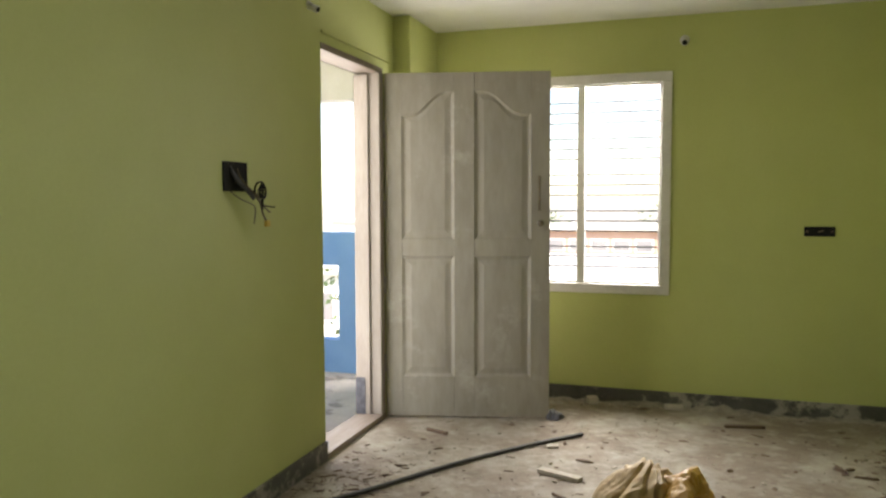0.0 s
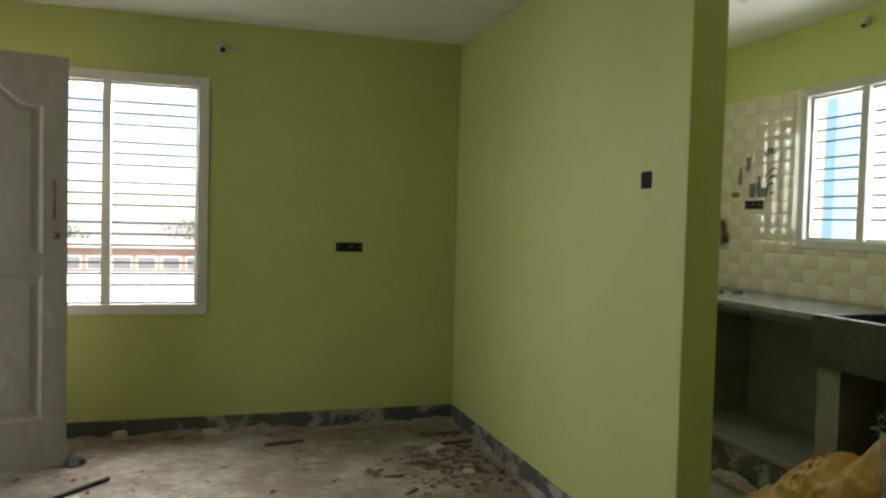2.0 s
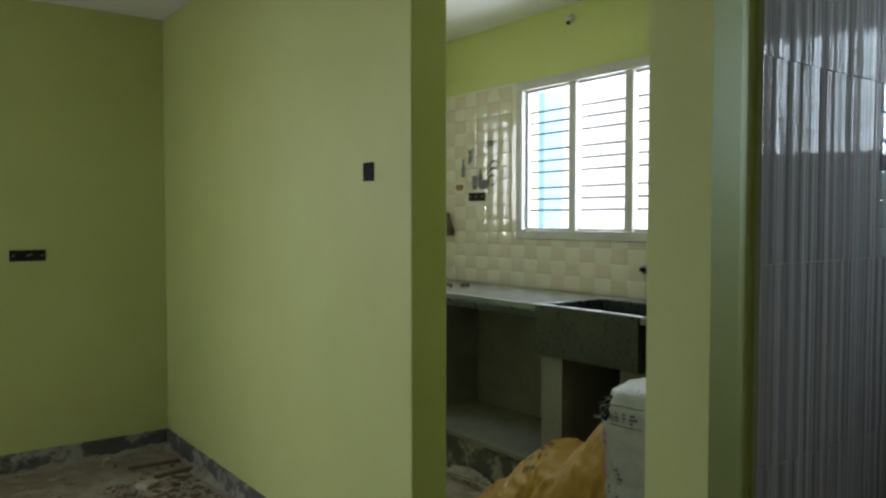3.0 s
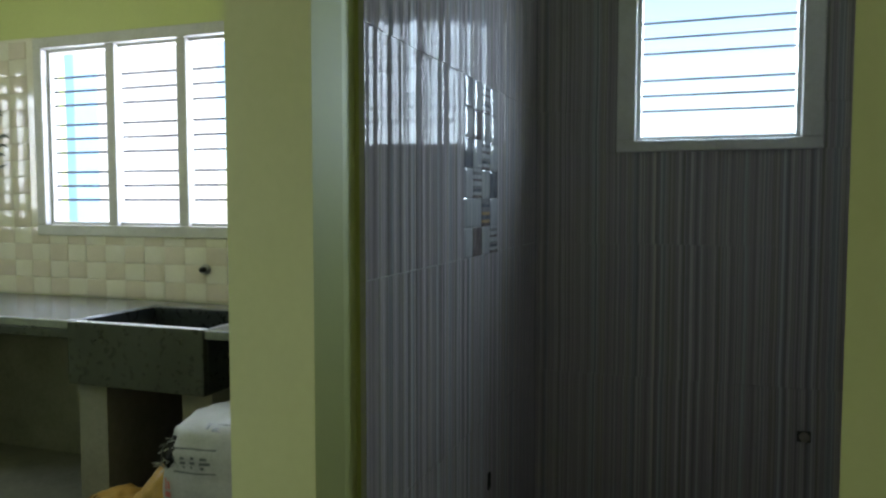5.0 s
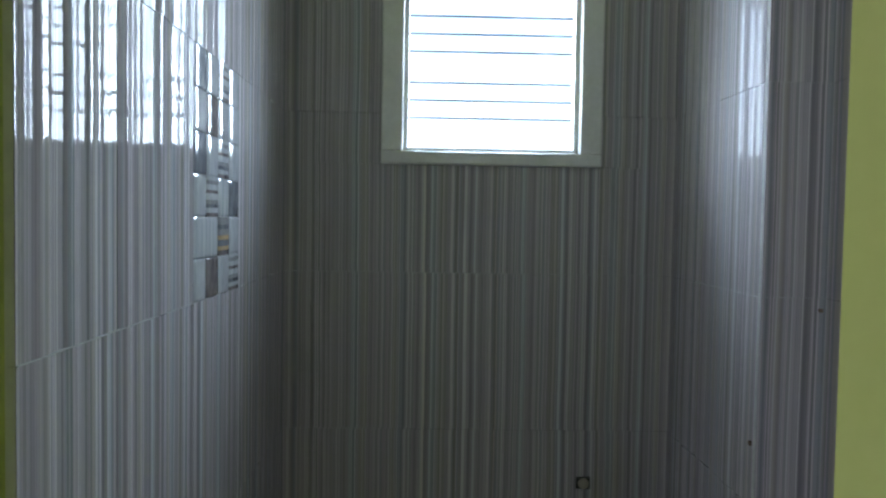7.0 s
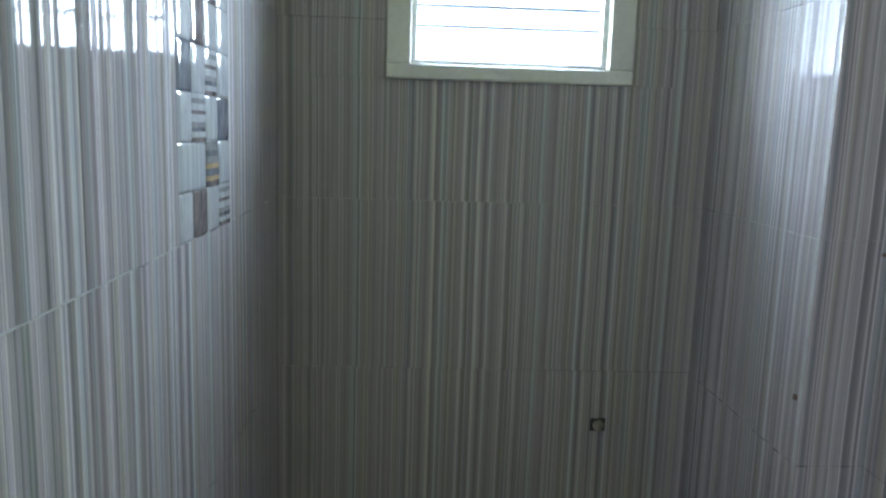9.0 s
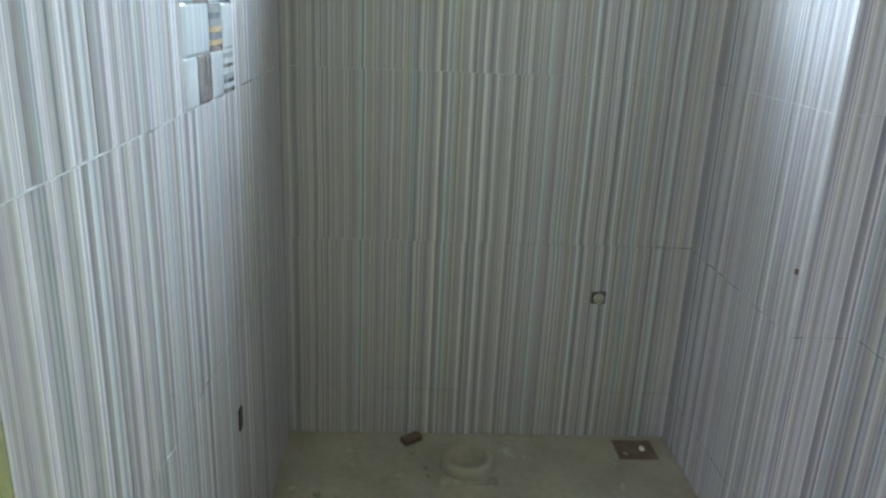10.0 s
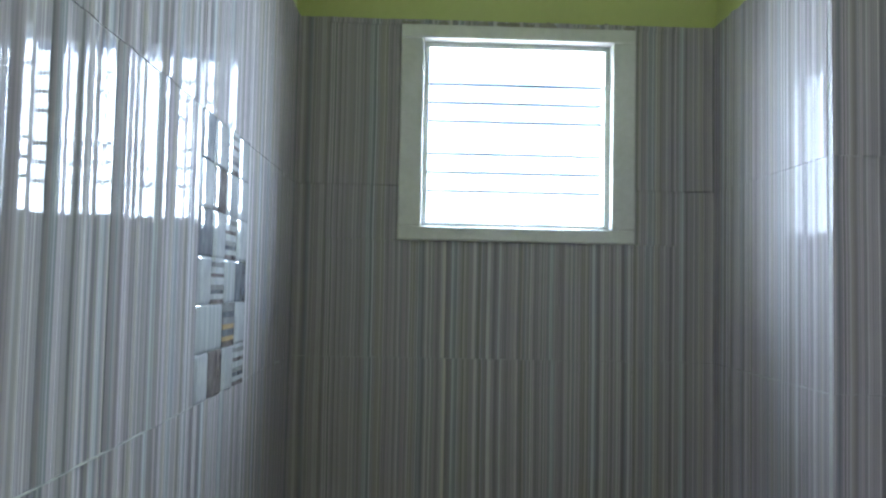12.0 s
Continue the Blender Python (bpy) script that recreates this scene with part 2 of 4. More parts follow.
def add_rod(bm, a, b, radius, sides=10, radius2=None):
    a, b = Vector(a), Vector(b)
    turn = (b - a).to_track_quat("Z", "Y").to_matrix().to_4x4()
    bmesh.ops.create_cone(bm, cap_ends=True, segments=sides, radius1=radius, radius2=radius if radius2 is None else radius2,
                          depth=(b - a).length, matrix=Matrix.Translation((a + b) / 2) @ turn)
    return bm


def rod(*args, **more):
    return add_rod(bmesh.new(), *args, **more)


def mesh_of(name, bm, material, smooth=False):
    me = bpy.data.meshes.new(name)
    bm.to_mesh(me)
    bm.free()
    me.materials.append(material)
    if smooth:
        me.polygons.foreach_set("use_smooth", [True] * len(me.polygons))
    return me


def part(name, bm, material, parent=None, label="", smooth=False):
    ob = new(name, mesh_of(name, bm, material, smooth))
    ob.parent = parent
    return tagged(ob, label)


def thing(name, label, category, at=(0, 0, 0), group="", kind=""):
    ob = new(name)
    ob.location = at
    ob.empty_display_size = 0.1
    return tagged(ob, label, category, group, kind)


def tube(name, points, radius, material, parent=None, label=""):
    """A bent wire or hose along a few points."""
    cu = bpy.data.curves.new(name, "CURVE")
    cu.dimensions, cu.bevel_depth, cu.bevel_resolution, cu.resolution_u, cu.use_fill_caps = "3D", radius, 3, 8, True
    sp = cu.splines.new("NURBS")
    sp.points.add(len(points) - 1)
    for p, q in zip(sp.points, points):
        p.co = (*q, 1)
    sp.use_endpoint_u, sp.order_u = True, 3
    temp = bpy.data.objects.new(name + "_curve", cu)
    me = bpy.data.meshes.new_from_object(temp)
    bpy.data.objects.remove(temp)
    me.materials.append(material)
    ob = new(name, me)
    ob.parent = parent
    return tagged(ob, label)


def structure(name, bm, material, label, category):
    return tagged(part(name, bm, material), label, category, "", "structure")


# ---- large structure ----
H = 2.415          # ceiling height
PX = 3.153         # room side of the partition
KX = 4.745         # kitchen's window wall
BX = 4.690         # bathroom's window wall, behind its tiles
BY = -3.500        # wall between kitchen and bathroom, bathroom side
BZ = 0.178         # raised bathroom floor

floor = structure("floor", box(-0.16, 4.9, -6.65, 0.15, -0.15, 0.0), FLOOR, "dusty grey cement floor stained with mortar and earth", "floor")

bm = bmesh.new()
add_box(bm, -0.156, 0, -6.65, -1.502, 0, H)
add_box(bm, -0.156, 0, -0.711, 0.15, 0, H)
add_box(bm, -0.156, 0, -1.502, -0.711, 2.075, H)
add_box(bm, 0.0, 0.014, -1.502, -0.60, 2.118, 2.132, bevel=0.003)
wall_west = structure("wall_west", bm, GREEN, "lime green painted wall with the entrance opening", "wall")

bm = bmesh.new()
for x0, x1, z0, z1 in ((0, 0.52, 0, H), (0.52, 1.62, 0, 0.706), (0.52, 1.62, 2.084, H), (1.62, 3.40, 0, H), (3.40, 3.90, 0, 1.22), (3.40, 3.90, 2.10, H), (3.90, 4.9, 0, H)):
    add_box(bm, x0, x1, 0, 0.15, z0, z1)
wall_north = structure("wall_north", bm, GREEN, "lime green painted wall with a barred window", "wall")

wall_partition = structure("wall_partition", box(PX, 3.29, -2.457, 0, 0, H, bevel=0.004), GREEN, "lime green partition wall beside the kitchen opening", "wall")

bm = bmesh.new()
for y0, y1, z0, z1 in ((-3.36, -2.42, 0, H), (-2.42, -1.22, 0, 1.188), (-2.42, -1.22, 2.06, H), (-1.22, 0, 0, H)):
    add_box(bm, KX, 4.9, y0, y1, z0, z1)
wall_east = structure("wall_east", bm, GREEN, "green kitchen wall above a tiled splashback", "wall")

bm = box(PX, 3.252, BY, -3.346, 0, H)
taper = bmesh.new()
for x, y in ((3.252, BY), (3.315, BY + 0.008), (3.315, -3.346), (3.252, -3.346)):
    taper.verts.new((x, y, 0)), taper.verts.new((x, y, H))
bmesh.ops.convex_hull(taper, input=taper.verts[:])
add_box(bm, 3.315, 4.9, BY, -3.346, 0, H)
structure("wall_divider_reveal", taper, GREEN, "green tapered reveal of the bathroom doorway", "wall")
wall_divider = structure("wall_divider", bm, GREEN, "green wall end between kitchen and bathroom", "wall")

bm = bmesh.new()
for y0, y1, z0, z1 in ((-6.65, -4.385, 0, H), (-4.385, -3.775, 0, 1.5), (-4.385, -3.775, 2.06, H), (-3.775, BY, 0, H)):
    add_box(bm, BX, 4.9, y0, y1, z0, z1)
wall_bathroom_east = structure("wall_bathroom_east", bm, GREEN, "green wall above the bathroom tiles", "wall")

bm = bmesh.new()
for x, y in ((PX, -6.5), (3.29, -6.5), (3.29, -4.31), (PX, -4.225)):
    bm.verts.new((x, y, 0)), bm.verts.new((x, y, H))
bmesh.ops.convex_hull(bm, input=bm.verts[:])
add_box(bm, PX, 3.29, -4.225, BY, 2.117, H)
wall_bathroom_front = structure("wall_bathroom_front", bm, GREEN, "lime green wall with the bathroom doorway", "wall")
wall_bathroom_duct = structure("wall_bathroom_duct", box(4.125, BX, -4.9, -4.605, 0, H), GREEN, "boxed bathroom duct behind striped tiles", "wall")
wall_bathroom_south = structure("wall_bathroom_south", box(3.29, 4.125, -4.9, -4.741, 0, H), GREEN, "plain green bathroom wall", "wall")
wall_south = structure("wall_south", box(0, BX, -6.65, -6.5, 0, H), GREEN, "plain lime green wall", "wall")
ceiling = structure("ceiling", box(-0.16, 4.9, -6.65, 0.15, H, H + 0.12), CEILING, "plain white painted ceiling", "ceiling")
column = structure("column", box(0.0, 0.11, -0.53, 0, 0, H, bevel=0.006), GREEN, "green painted corner column beside the entrance", "column")
bathroom_floor = structure("bathroom_floor", box(PX + 0.14, BX, -4.741, BY, 0.0, BZ), BATH_FLOOR, "raised bathroom screed floor covered in dust", "floor")

# skirting
bm = bmesh.new()
add_box(bm, 0.11, PX, -0.014, 0, 0, 0.098, bevel=0.002)
structure("baseboard_north", bm, SKIRT, "dark skirting smeared with pale mortar", "skirting")
structure("baseboard_partition", box(PX - 0.014, PX, -2.457, -0.014, 0, 0.098, bevel=0.002), SKIRT, "dark skirting smeared with pale mortar", "skirting")
structure("baseboard_west", box(0, 0.014, -6.5, -1.502, 0, 0.098, bevel=0.002), SKIRT, "dark skirting smeared with pale mortar", "skirting")



def mortar_fillet(name, a, b, out, seed):
    """Dried mortar slumped against the foot of a wall, from a to b; out points into the room."""
    a, b, out = Vector(a), Vector(b), Vector(out)
    n = int((b - a).length / 0.02)
    bm = bmesh.new()
    rows = []
    for k in range(n + 1):
        p = a + (b - a) * k / n
        h = 0.016 + 0.045 * noise.noise(Vector((k * 0.05, seed, 0))) + 0.022 * noise.noise(Vector((k * 0.31, seed, 4)))
        w = 0.028 + 0.03 * noise.noise(Vector((k * 0.07, seed, 9))) + 0.012 * noise.noise(Vector((k * 0.4, seed, 6)))
        h, w = max(0.004, h), max(0.012, w)
        rows.append([bm.verts.new(p + Vector((0, 0, h))), bm.verts.new(p + out * w * 0.25 + Vector((0, 0, h * 0.72))),
                     bm.verts.new(p + out * w * 0.6 + Vector((0, 0, h * 0.25))), bm.verts.new(p + out * w + Vector((0, 0, -0.002)))])
    for r, q in zip(rows, rows[1:]):
        for k in range(3):
            bm.faces.new((r[k], r[k + 1], q[k + 1], q[k]))
    ob = part(name, bm, MORTAR, None, "", True)
    return tagged(ob, "dried pale mortar slumped against the skirting", "mortar", "", "stuff")


mortar_fillet("mortar", (0.11, -0.0145, 0), (PX - 0.014, -0.0145, 0), (0, -1, 0), 3.0)
mortar_fillet("mortar", (PX - 0.0145, -2.45, 0), (PX - 0.0145, -0.014, 0), (-1, 0, 0), 8.0)

# ---- outside ----
ground = structure("ground", box(-900, 900, -900, 900, -7.5, -7.2), EARTH, "dry earth ground far below the windows", "ground")
structure("balcony_floor", box(-1.9, -0.156, -3.2, 0.42, -0.14, -0.01), BALCONY, "dusty pale grey balcony floor", "floor")
bm = bmesh.new()
for x0, x1, z0, z1 in ((-0.78, -0.156, 0, 1.06), (-1.05, -0.78, 0, 0.24), (-1.05, -0.78, 0.82, 1.06), (-1.9, -1.05, 0, 1.06)):
    add_box(bm, x0, x1, 0.3, 0.42, z0 - 0.01, z1)
structure("wall_parapet", bm, BLUE, "blue painted balcony parapet with an upright slot", "parapet")
structure("wall_parapet_side", box(-2.0, -1.9, -3.2, 0.42, -0.14, 1.06), BLUE, "blue painted balcony parapet", "parapet")
structure("balcony_beam", box(-1.9, -0.156, 0.27, 0.45, 2.045, 2.5), PLASTER, "pale plastered beam over the balcony", "beam")
structure("balcony_ceiling", box(-2.0, -0.16, -3.2, 0.27, 2.42, 2.54), PLASTER, "pale plastered balcony soffit", "ceiling")


# ---- windows ----
def window(name, label, m, width, height, panes, bars, frame_w=0.06, depth=0.07, mullion=0.048, rod_r=0.0062, bar=IRON, paint=WHITE, rail=None):
    """A painted window with round bars. Built in x (width) and z (height) from its lower left corner; y points outwards."""
    w = thing(name, label, "window", kind="structure")
    f = part("window_frame", bmesh.new(), paint, w)
    bm = bmesh.new()
    rail = rail or frame_w
    for args in ((0, width, 0, rail), (0, width, height - rail, height), (0, frame_w, rail, height - rail), (width - frame_w, width, rail, height - rail)):
        add_box(bm, args[0], args[1], -0.012, depth, args[2], args[3], bevel=0.004)
    for args in ((frame_w, width - frame_w, rail, rail + 0.014), (frame_w, width - frame_w, height - rail - 0.014, height - rail),
                 (frame_w, frame_w + 0.014, rail + 0.014, height - rail - 0.014), (width - frame_w - 0.014, width - frame_w, rail + 0.014, height - rail - 0.014)):
        add_box(bm, args[0], args[1], 0.022, depth, args[2], args[3], bevel=0.002)
    bm.to_mesh(f.data)
    bm.free()
    step = (width - 2 * frame_w) / panes
    for k in range(1, panes):
        x = frame_w + step * k
        part("mullion", box(x - mullion / 2, x + mullion / 2, 0.0, depth, rail, height - rail, bevel=0.004), paint, w)
    for k in range(panes):
        for z in bars:
            part("window_bar", rod((frame_w + step * k, 0.05, z), (frame_w + step * (k + 1), 0.05, z), rod_r, sides=8), bar, w, smooth=True)
    w.matrix_basis = m
    return w


def grouped(first, gap, jump, groups):
    return [first + g * jump + k * gap for g in range(groups) for k in range(3)]


window("window_1", "white painted living room window with black bars", pose(0.52, 0.0, 0.706), 1.10, 1.378, 2, grouped(0.166, 0.0645, 0.2295, 5))
window("window_2", "white three-pane kitchen window with black bars", pose(KX - 0.008, -1.22, 1.188, 0, 0, -90), 1.20, 0.872, 3, grouped(0.159, 0.0615, 0.21, 3), 0.048, rod_r=0.0054, paint=BACKLIT_WHITE)
window("window_3", "white painted bathroom window with thin bars", pose(BX - 0.012, -3.775, 1.5, 0, 0, -90), 0.61, 0.56, 1, grouped(0.135, 0.0495, 0.186, 2), 0.060, rod_r=0.0045, bar=GREY_BAR, rail=0.036)
window("window_4", "white painted side window of the kitchen", pose(3.40, 0.0, 1.22), 0.50, 0.88, 1, grouped(0.15, 0.062, 0.21, 3), 0.05)


# ---- entrance door ----
def entrance_frame():
    w = thing("door_frame", "primed wooden entrance door frame with a low threshold", "door frame", kind="structure")
    part("hinge_post", box(-0.150, 0.006, -0.775, -0.712, 0.03, 2.04, bevel=0.004), FRAME_WOOD, w)
    part("header", box(-0.150, 0.004, -1.500, -0.712, 2.04, 2.073, bevel=0.004), FRAME_DARK, w)
    part("threshold", box(-0.150, 0.012, -1.500, -0.712, 0, 0.03, bevel=0.005), FRAME_DARK, w)
    part("stop", box(-0.150, -0.06, -0.792, -0.776, 0.03, 2.03, bevel=0.003), FRAME_WOOD, w)
    part("stained_base", box(-0.152, -0.09, -0.796, -0.793, 0.03, 0.25), CLOTH, w, "dark stained base of the post")
    return w


entrance_frame()


def outline_panel(bm, pts, y0, y1):
    """A prism between y0 and y1 with the given outline in x and z."""
    a = [bm.verts.new((x, y0, z)) for x, z in pts]
    b = [bm.verts.new((x, y1, z)) for x, z in pts]
    n = len(pts)
    bm.faces.new(a)
    bm.faces.new(b[::-1])
    for k in range(n):
        bm.faces.new((a[k], b[k], b[(k + 1) % n], a[(k + 1) % n]))
    bmesh.ops.recalc_face_normals(bm, faces=bm.faces[:])
    return bm


def sweep_top(x0, x1, z_low, z_high, n=12):
    """The curve of an arched panel top, from its low to its high end."""
    out = []
    for k in range(n + 1):
        u = k / n
        s = 0.5 - 0.5 * math.cos(math.pi * min(1, max(0, (u - 0.15) / 0.7)))
        out.append((x0 + (x1 - x0) * u, z_low + (z_high - z_low) * s))
    return out


def grow(pts, d):
    cx = (min(p[0] for p in pts) + max(p[0] for p in pts)) / 2
    cz = (min(p[1] for p in pts) + max(p[1] for p in pts)) / 2
    hx = max(p[0] for p in pts) - cx
    hz = max(p[1] for p in pts) - cz
    return [(cx + (x - cx) * (hx + d) / hx, cz + (z - cz) * (hz + d) / hz) for x, z in pts]


def ring(bm, outer, inner, y_out, y_in):
    """A sloping moulding between two like outlines."""
    a = [bm.verts.new((x, y_out, z)) for x, z in outer]
    b = [bm.verts.new((x, y_in, z)) for x, z in inner]
    for k in range(len(a)):
        bm.faces.new((a[k], a[(k + 1) % len(a)], b[(k + 1) % len(b)], b[k]))
    return bm


def entrance_door():
    """Leaf in its own x (from hinge to edge) and z; the face to the room is -y."""
    d = thing("entrance_door", "open panelled wooden door in streaky white primer", "door", kind="structure")
    W, T, D = 0.970, 0.036, 0.009
    spans = ((0.100, 0.410), (0.530, 0.860))
    part("core", box(0.02, W - 0.02, D, T, 0.03, 2.03), PRIMER, d)
    for x0, x1 in ((0, 0.100), (0.410, 0.530), (0.860, W)):
        part("stile", box(x0, x1, 0, T + 0.001, 0.012, 2.045, bevel=0.002), PRIMER, d)
    for x0, x1 in spans:
        for z0, z1 in ((0.012, 0.25), (0.97, 1.07), (1.945, 2.045)):
            part("rail", box(x0 + 0.0005, x1 - 0.0005, 0.0005, T, z0, z1, bevel=0.0015), PRIMER, d)
    for k, (x0, x1) in enumerate(spans):
        low, high = (x0, x1) if k == 0 else (x1, x0)
        curve = sweep_top(low, high, 1.80, 1.935)
        bm = bmesh.new()
        for (xa, za), (xb, zb) in zip(curve, curve[1:]):
            vs = [bm.verts.new((x, y, z)) for y in (0.0005, D + 0.002) for x, z in ((xa, za), (xb, zb), (xb, 1.946), (xa, 1.946))]
            for f in ((0, 1, 2, 3), (4, 5, 6, 7), (0, 1, 5, 4)):
                bm.faces.new([vs[i] for i in f])
        bmesh.ops.recalc_face_normals(bm, faces=bm.faces[:])
        part("arched_rail", bm, PRIMER, d)
        inner = [p for p in (curve if k else curve[::-1])]
        shapes = [[(x0, 0.25), (x1, 0.25), (x1, 0.97), (x0, 0.97)], [(x0, 1.07), (x1, 1.07)] + inner]
        for pts in shapes:
            bm = bmesh.new()
            ring(bm, pts, grow(pts, -0.016), 0.0, D - 0.001)
            ring(bm, grow(pts, -0.016), grow(pts, -0.028), D - 0.001, D - 0.001)
            ring(bm, grow(pts, -0.028), grow(pts, -0.055), D - 0.001, 0.003)
            bm.faces.new([bm.verts.new((x, 0.003, z)) for x, z in grow(pts, -0.055)])
            bmesh.ops.recalc_face_normals(bm, faces=bm.faces[:])
            for f in bm.faces:
                if f.normal.y > 0:
                    f.normal_flip()
            part("raised_panel", bm, PRIMER, d)
    h = part("pull_handle", rod((0.905, -0.035, 1.24), (0.905, -0.035, 1.44), 0.009), COPPER, d, "brown metal pull handle", smooth=True)
    for z in (1.26, 1.42):
        part("handle_post", rod((0.905, -0.038, z), (0.905, 0.0, z), 0.006), COPPER, h, smooth=True)
    part("lock_rose", rod((0.915, -0.016, 1.165), (0.915, 0.0, 1.165), 0.019, sides=20), COPPER, d, "round brown lock rose", smooth=True)
    for z in (0.33, 0.80, 1.25, 1.72):
        part("hinge", rod((-0.004, -0.004, z - 0.05), (-0.004, -0.004, z + 0.05), 0.006), STEEL, d, "dark steel hinge", smooth=True)
    d.matrix_basis = pose(0.012, -0.712, 0.0, 0, 0, 13.5)
    return d


entrance_door()


# ---- wall boxes, stubs ----
def wall_box(name, label, m, w, h, module=True):
    """An empty electrical box let into a wall; x across, z up, y into the wall."""
    o = thing(name, label, "switch box")
    bm = bmesh.new()
    for a in ((0, w, 0, 0.006), (0, w, h - 0.006, h), (0, 0.006, 0.006, h - 0.006), (w - 0.006, w, 0.006, h - 0.006)):
        add_box(bm, a[0], a[1], -0.004, 0.004, a[2], a[3])
    part("rim", bm, BLACK, o)
    # Flat plate, not sunk: the hollow's shade is put into its black.
    part("recess_shade", box(0.004, w - 0.004, -0.002, 0.001, 0.004, h - 0.004), BLACK, o)
    if module:
        part("screw_lug", box(0.010, 0.024, -0.006, 0.0, h / 2 - 0.006, h / 2 + 0.006, bevel=0.001), DARK_CHIP, o)
        part("screw_lug", box(w - 0.024, w - 0.010, -0.006, 0.0, h / 2 - 0.006, h / 2 + 0.006, bevel=0.001), DARK_CHIP, o)
        part("cable_end", rod((w * 0.45, -0.006, h * 0.45), (w * 0.62, -0.010, h * 0.62), 0.004), COPPER, o)
    o.matrix_basis = m
    return o


wall_box("switch_box", "empty black socket box let into the green wall", pose(2.375, -0.001, 1.082), 0.165, 0.057)
wall_box("switch_box", "small black switch box in the partition", pose(PX - 0.001, -2.178, 1.424, 0, 0, -90), 0.06, 0.062, False)
wall_box("switch_box", "black socket box set in the kitchen tiles", pose(KX - 0.013, -0.793, 1.407, 0, 0, -90), 0.145, 0.05)
wires = wall_box("switch_box", "black switch box with loose wires hanging out", pose(0.001, -2.346, 1.342, 0, 0, 90), 0.168, 0.116, False)
tube("wire", [(0.10, 0.0, 0.09), (0.09, -0.02, 0.05), (0.13, -0.05, 0.0), (0.19, -0.05, -0.03), (0.21, -0.05, 0.0), (0.18, -0.05, 0.02), (0.16, -0.05, -0.01), (0.22, -0.05, -0.07), (0.26, -0.05, -0.085)], 0.0035, COPPER, wires)
tube("wire", [(0.07, 0.0, 0.07), (0.10, -0.03, 0.02), (0.17, -0.045, -0.02), (0.20, -0.045, -0.06), (0.30, -0.05, -0.065)], 0.003, BLACK, wires)
tube("wire", [(0.08, 0.0, 0.04), (0.13, -0.04, 0.01), (0.19, -0.05, -0.045), (0.20, -0.05, -0.09), (0.235, -0.05, -0.125)], 0.004, COPPER, wires)
tube("wire", [(0.05, 0.0, 0.0), (0.08, -0.02, -0.03), (0.16, -0.03, -0.05), (0.19, -0.03, -0.07), (0.185, -0.02, -0.13)], 0.0025, COPPER, wires)
for k in range(4):
    d = 0.012 * k
    tube("cable", [(0.05 + d, 0.0, 0.10 - d), (0.06 + d, -0.012, 0.05), (0.10 + d * 0.6, -0.03, 0.015 - d * 0.4), (0.155, -0.04, -0.012 - d * 0.5)], 0.0065, CLOTH, wires, "grey cable")
loop = [(0.175 + 0.034 * math.cos(a), -0.05 - 0.003 * k, 0.005 + 0.036 * math.sin(a)) for k, a in enumerate(math.radians(200 - 45 * i) for i in range(11))]
tube("wire", loop + [(0.20, -0.05, -0.075)], 0.0045, BLACK, wires)
part("tape", box(0.225, 0.252, -0.058, -0.042, -0.145, -0.118, bevel=0.003), YELLOW, wires, "yellow taped wire end")


def pipe_stub(label, m, length=0.05, radius=0.021):
    o = thing("conduit_stub", label, "pipe")
    part("rose", rod((0, 0, 0), (0, -0.008, 0), radius * 1.35, sides=20), PVC, o, smooth=True)
    part("pipe", rod((0, 0, 0), (0, -length, -0.024), radius, sides=20), PVC, o, smooth=True)
    part("mouth", rod((0, -length, -0.024), (0, -length - 0.003, -0.0254), radius * 0.76, sides=20), BLACK, o, "dark pipe mouth", smooth=True)
    o.matrix_basis = m
    return o


pipe_stub("white plastic light point above the window", pose(1.687, 0.0, 2.265))
pipe_stub("white plastic light point above the kitchen window", pose(KX, -1.617, 2.34, 0, 0, -90), 0.022, 0.017)
pipe_stub("white plastic conduit end under the kitchen ceiling", pose(4.152, -1.431, H, -90, 0, 0), 0.05, 0.018)
pipe_stub("dark conduit end above the entrance door", pose(0.0, -1.62, 2.22, 0, 0, 90), 0.05, 0.016)


# ---- things on the living room floor ----
hose = tube("hose", [(0.22, -2.05, 0.012), (0.40, -1.80, 0.012), (0.62, -1.43, 0.012), (0.86, -1.11, 0.012), (1.03, -0.91, 0.012), (1.185, -0.75, 0.012)], 0.0105, RUBBER)
tagged(hose, "black rubber hose lying across the dusty floor", "hose")


def lump(bm, at, size, seed, rough=0.25, squash=1.0, level=2):
    made = bmesh.ops.create_icosphere(bm, subdivisions=level, radius=1.0)
    off = Vector((seed * 3.7, seed * 1.3, seed * 7.1))
    for v in made["verts"]:
        d = v.co.normalized()
        r = 1 + rough * noise.noise(d * 1.6 + off) * 2
        v.co = Vector(at) + Vector((d.x * size[0] * r, d.y * size[1] * r, d.z * size[2] * r * squash))
    return made["verts"]


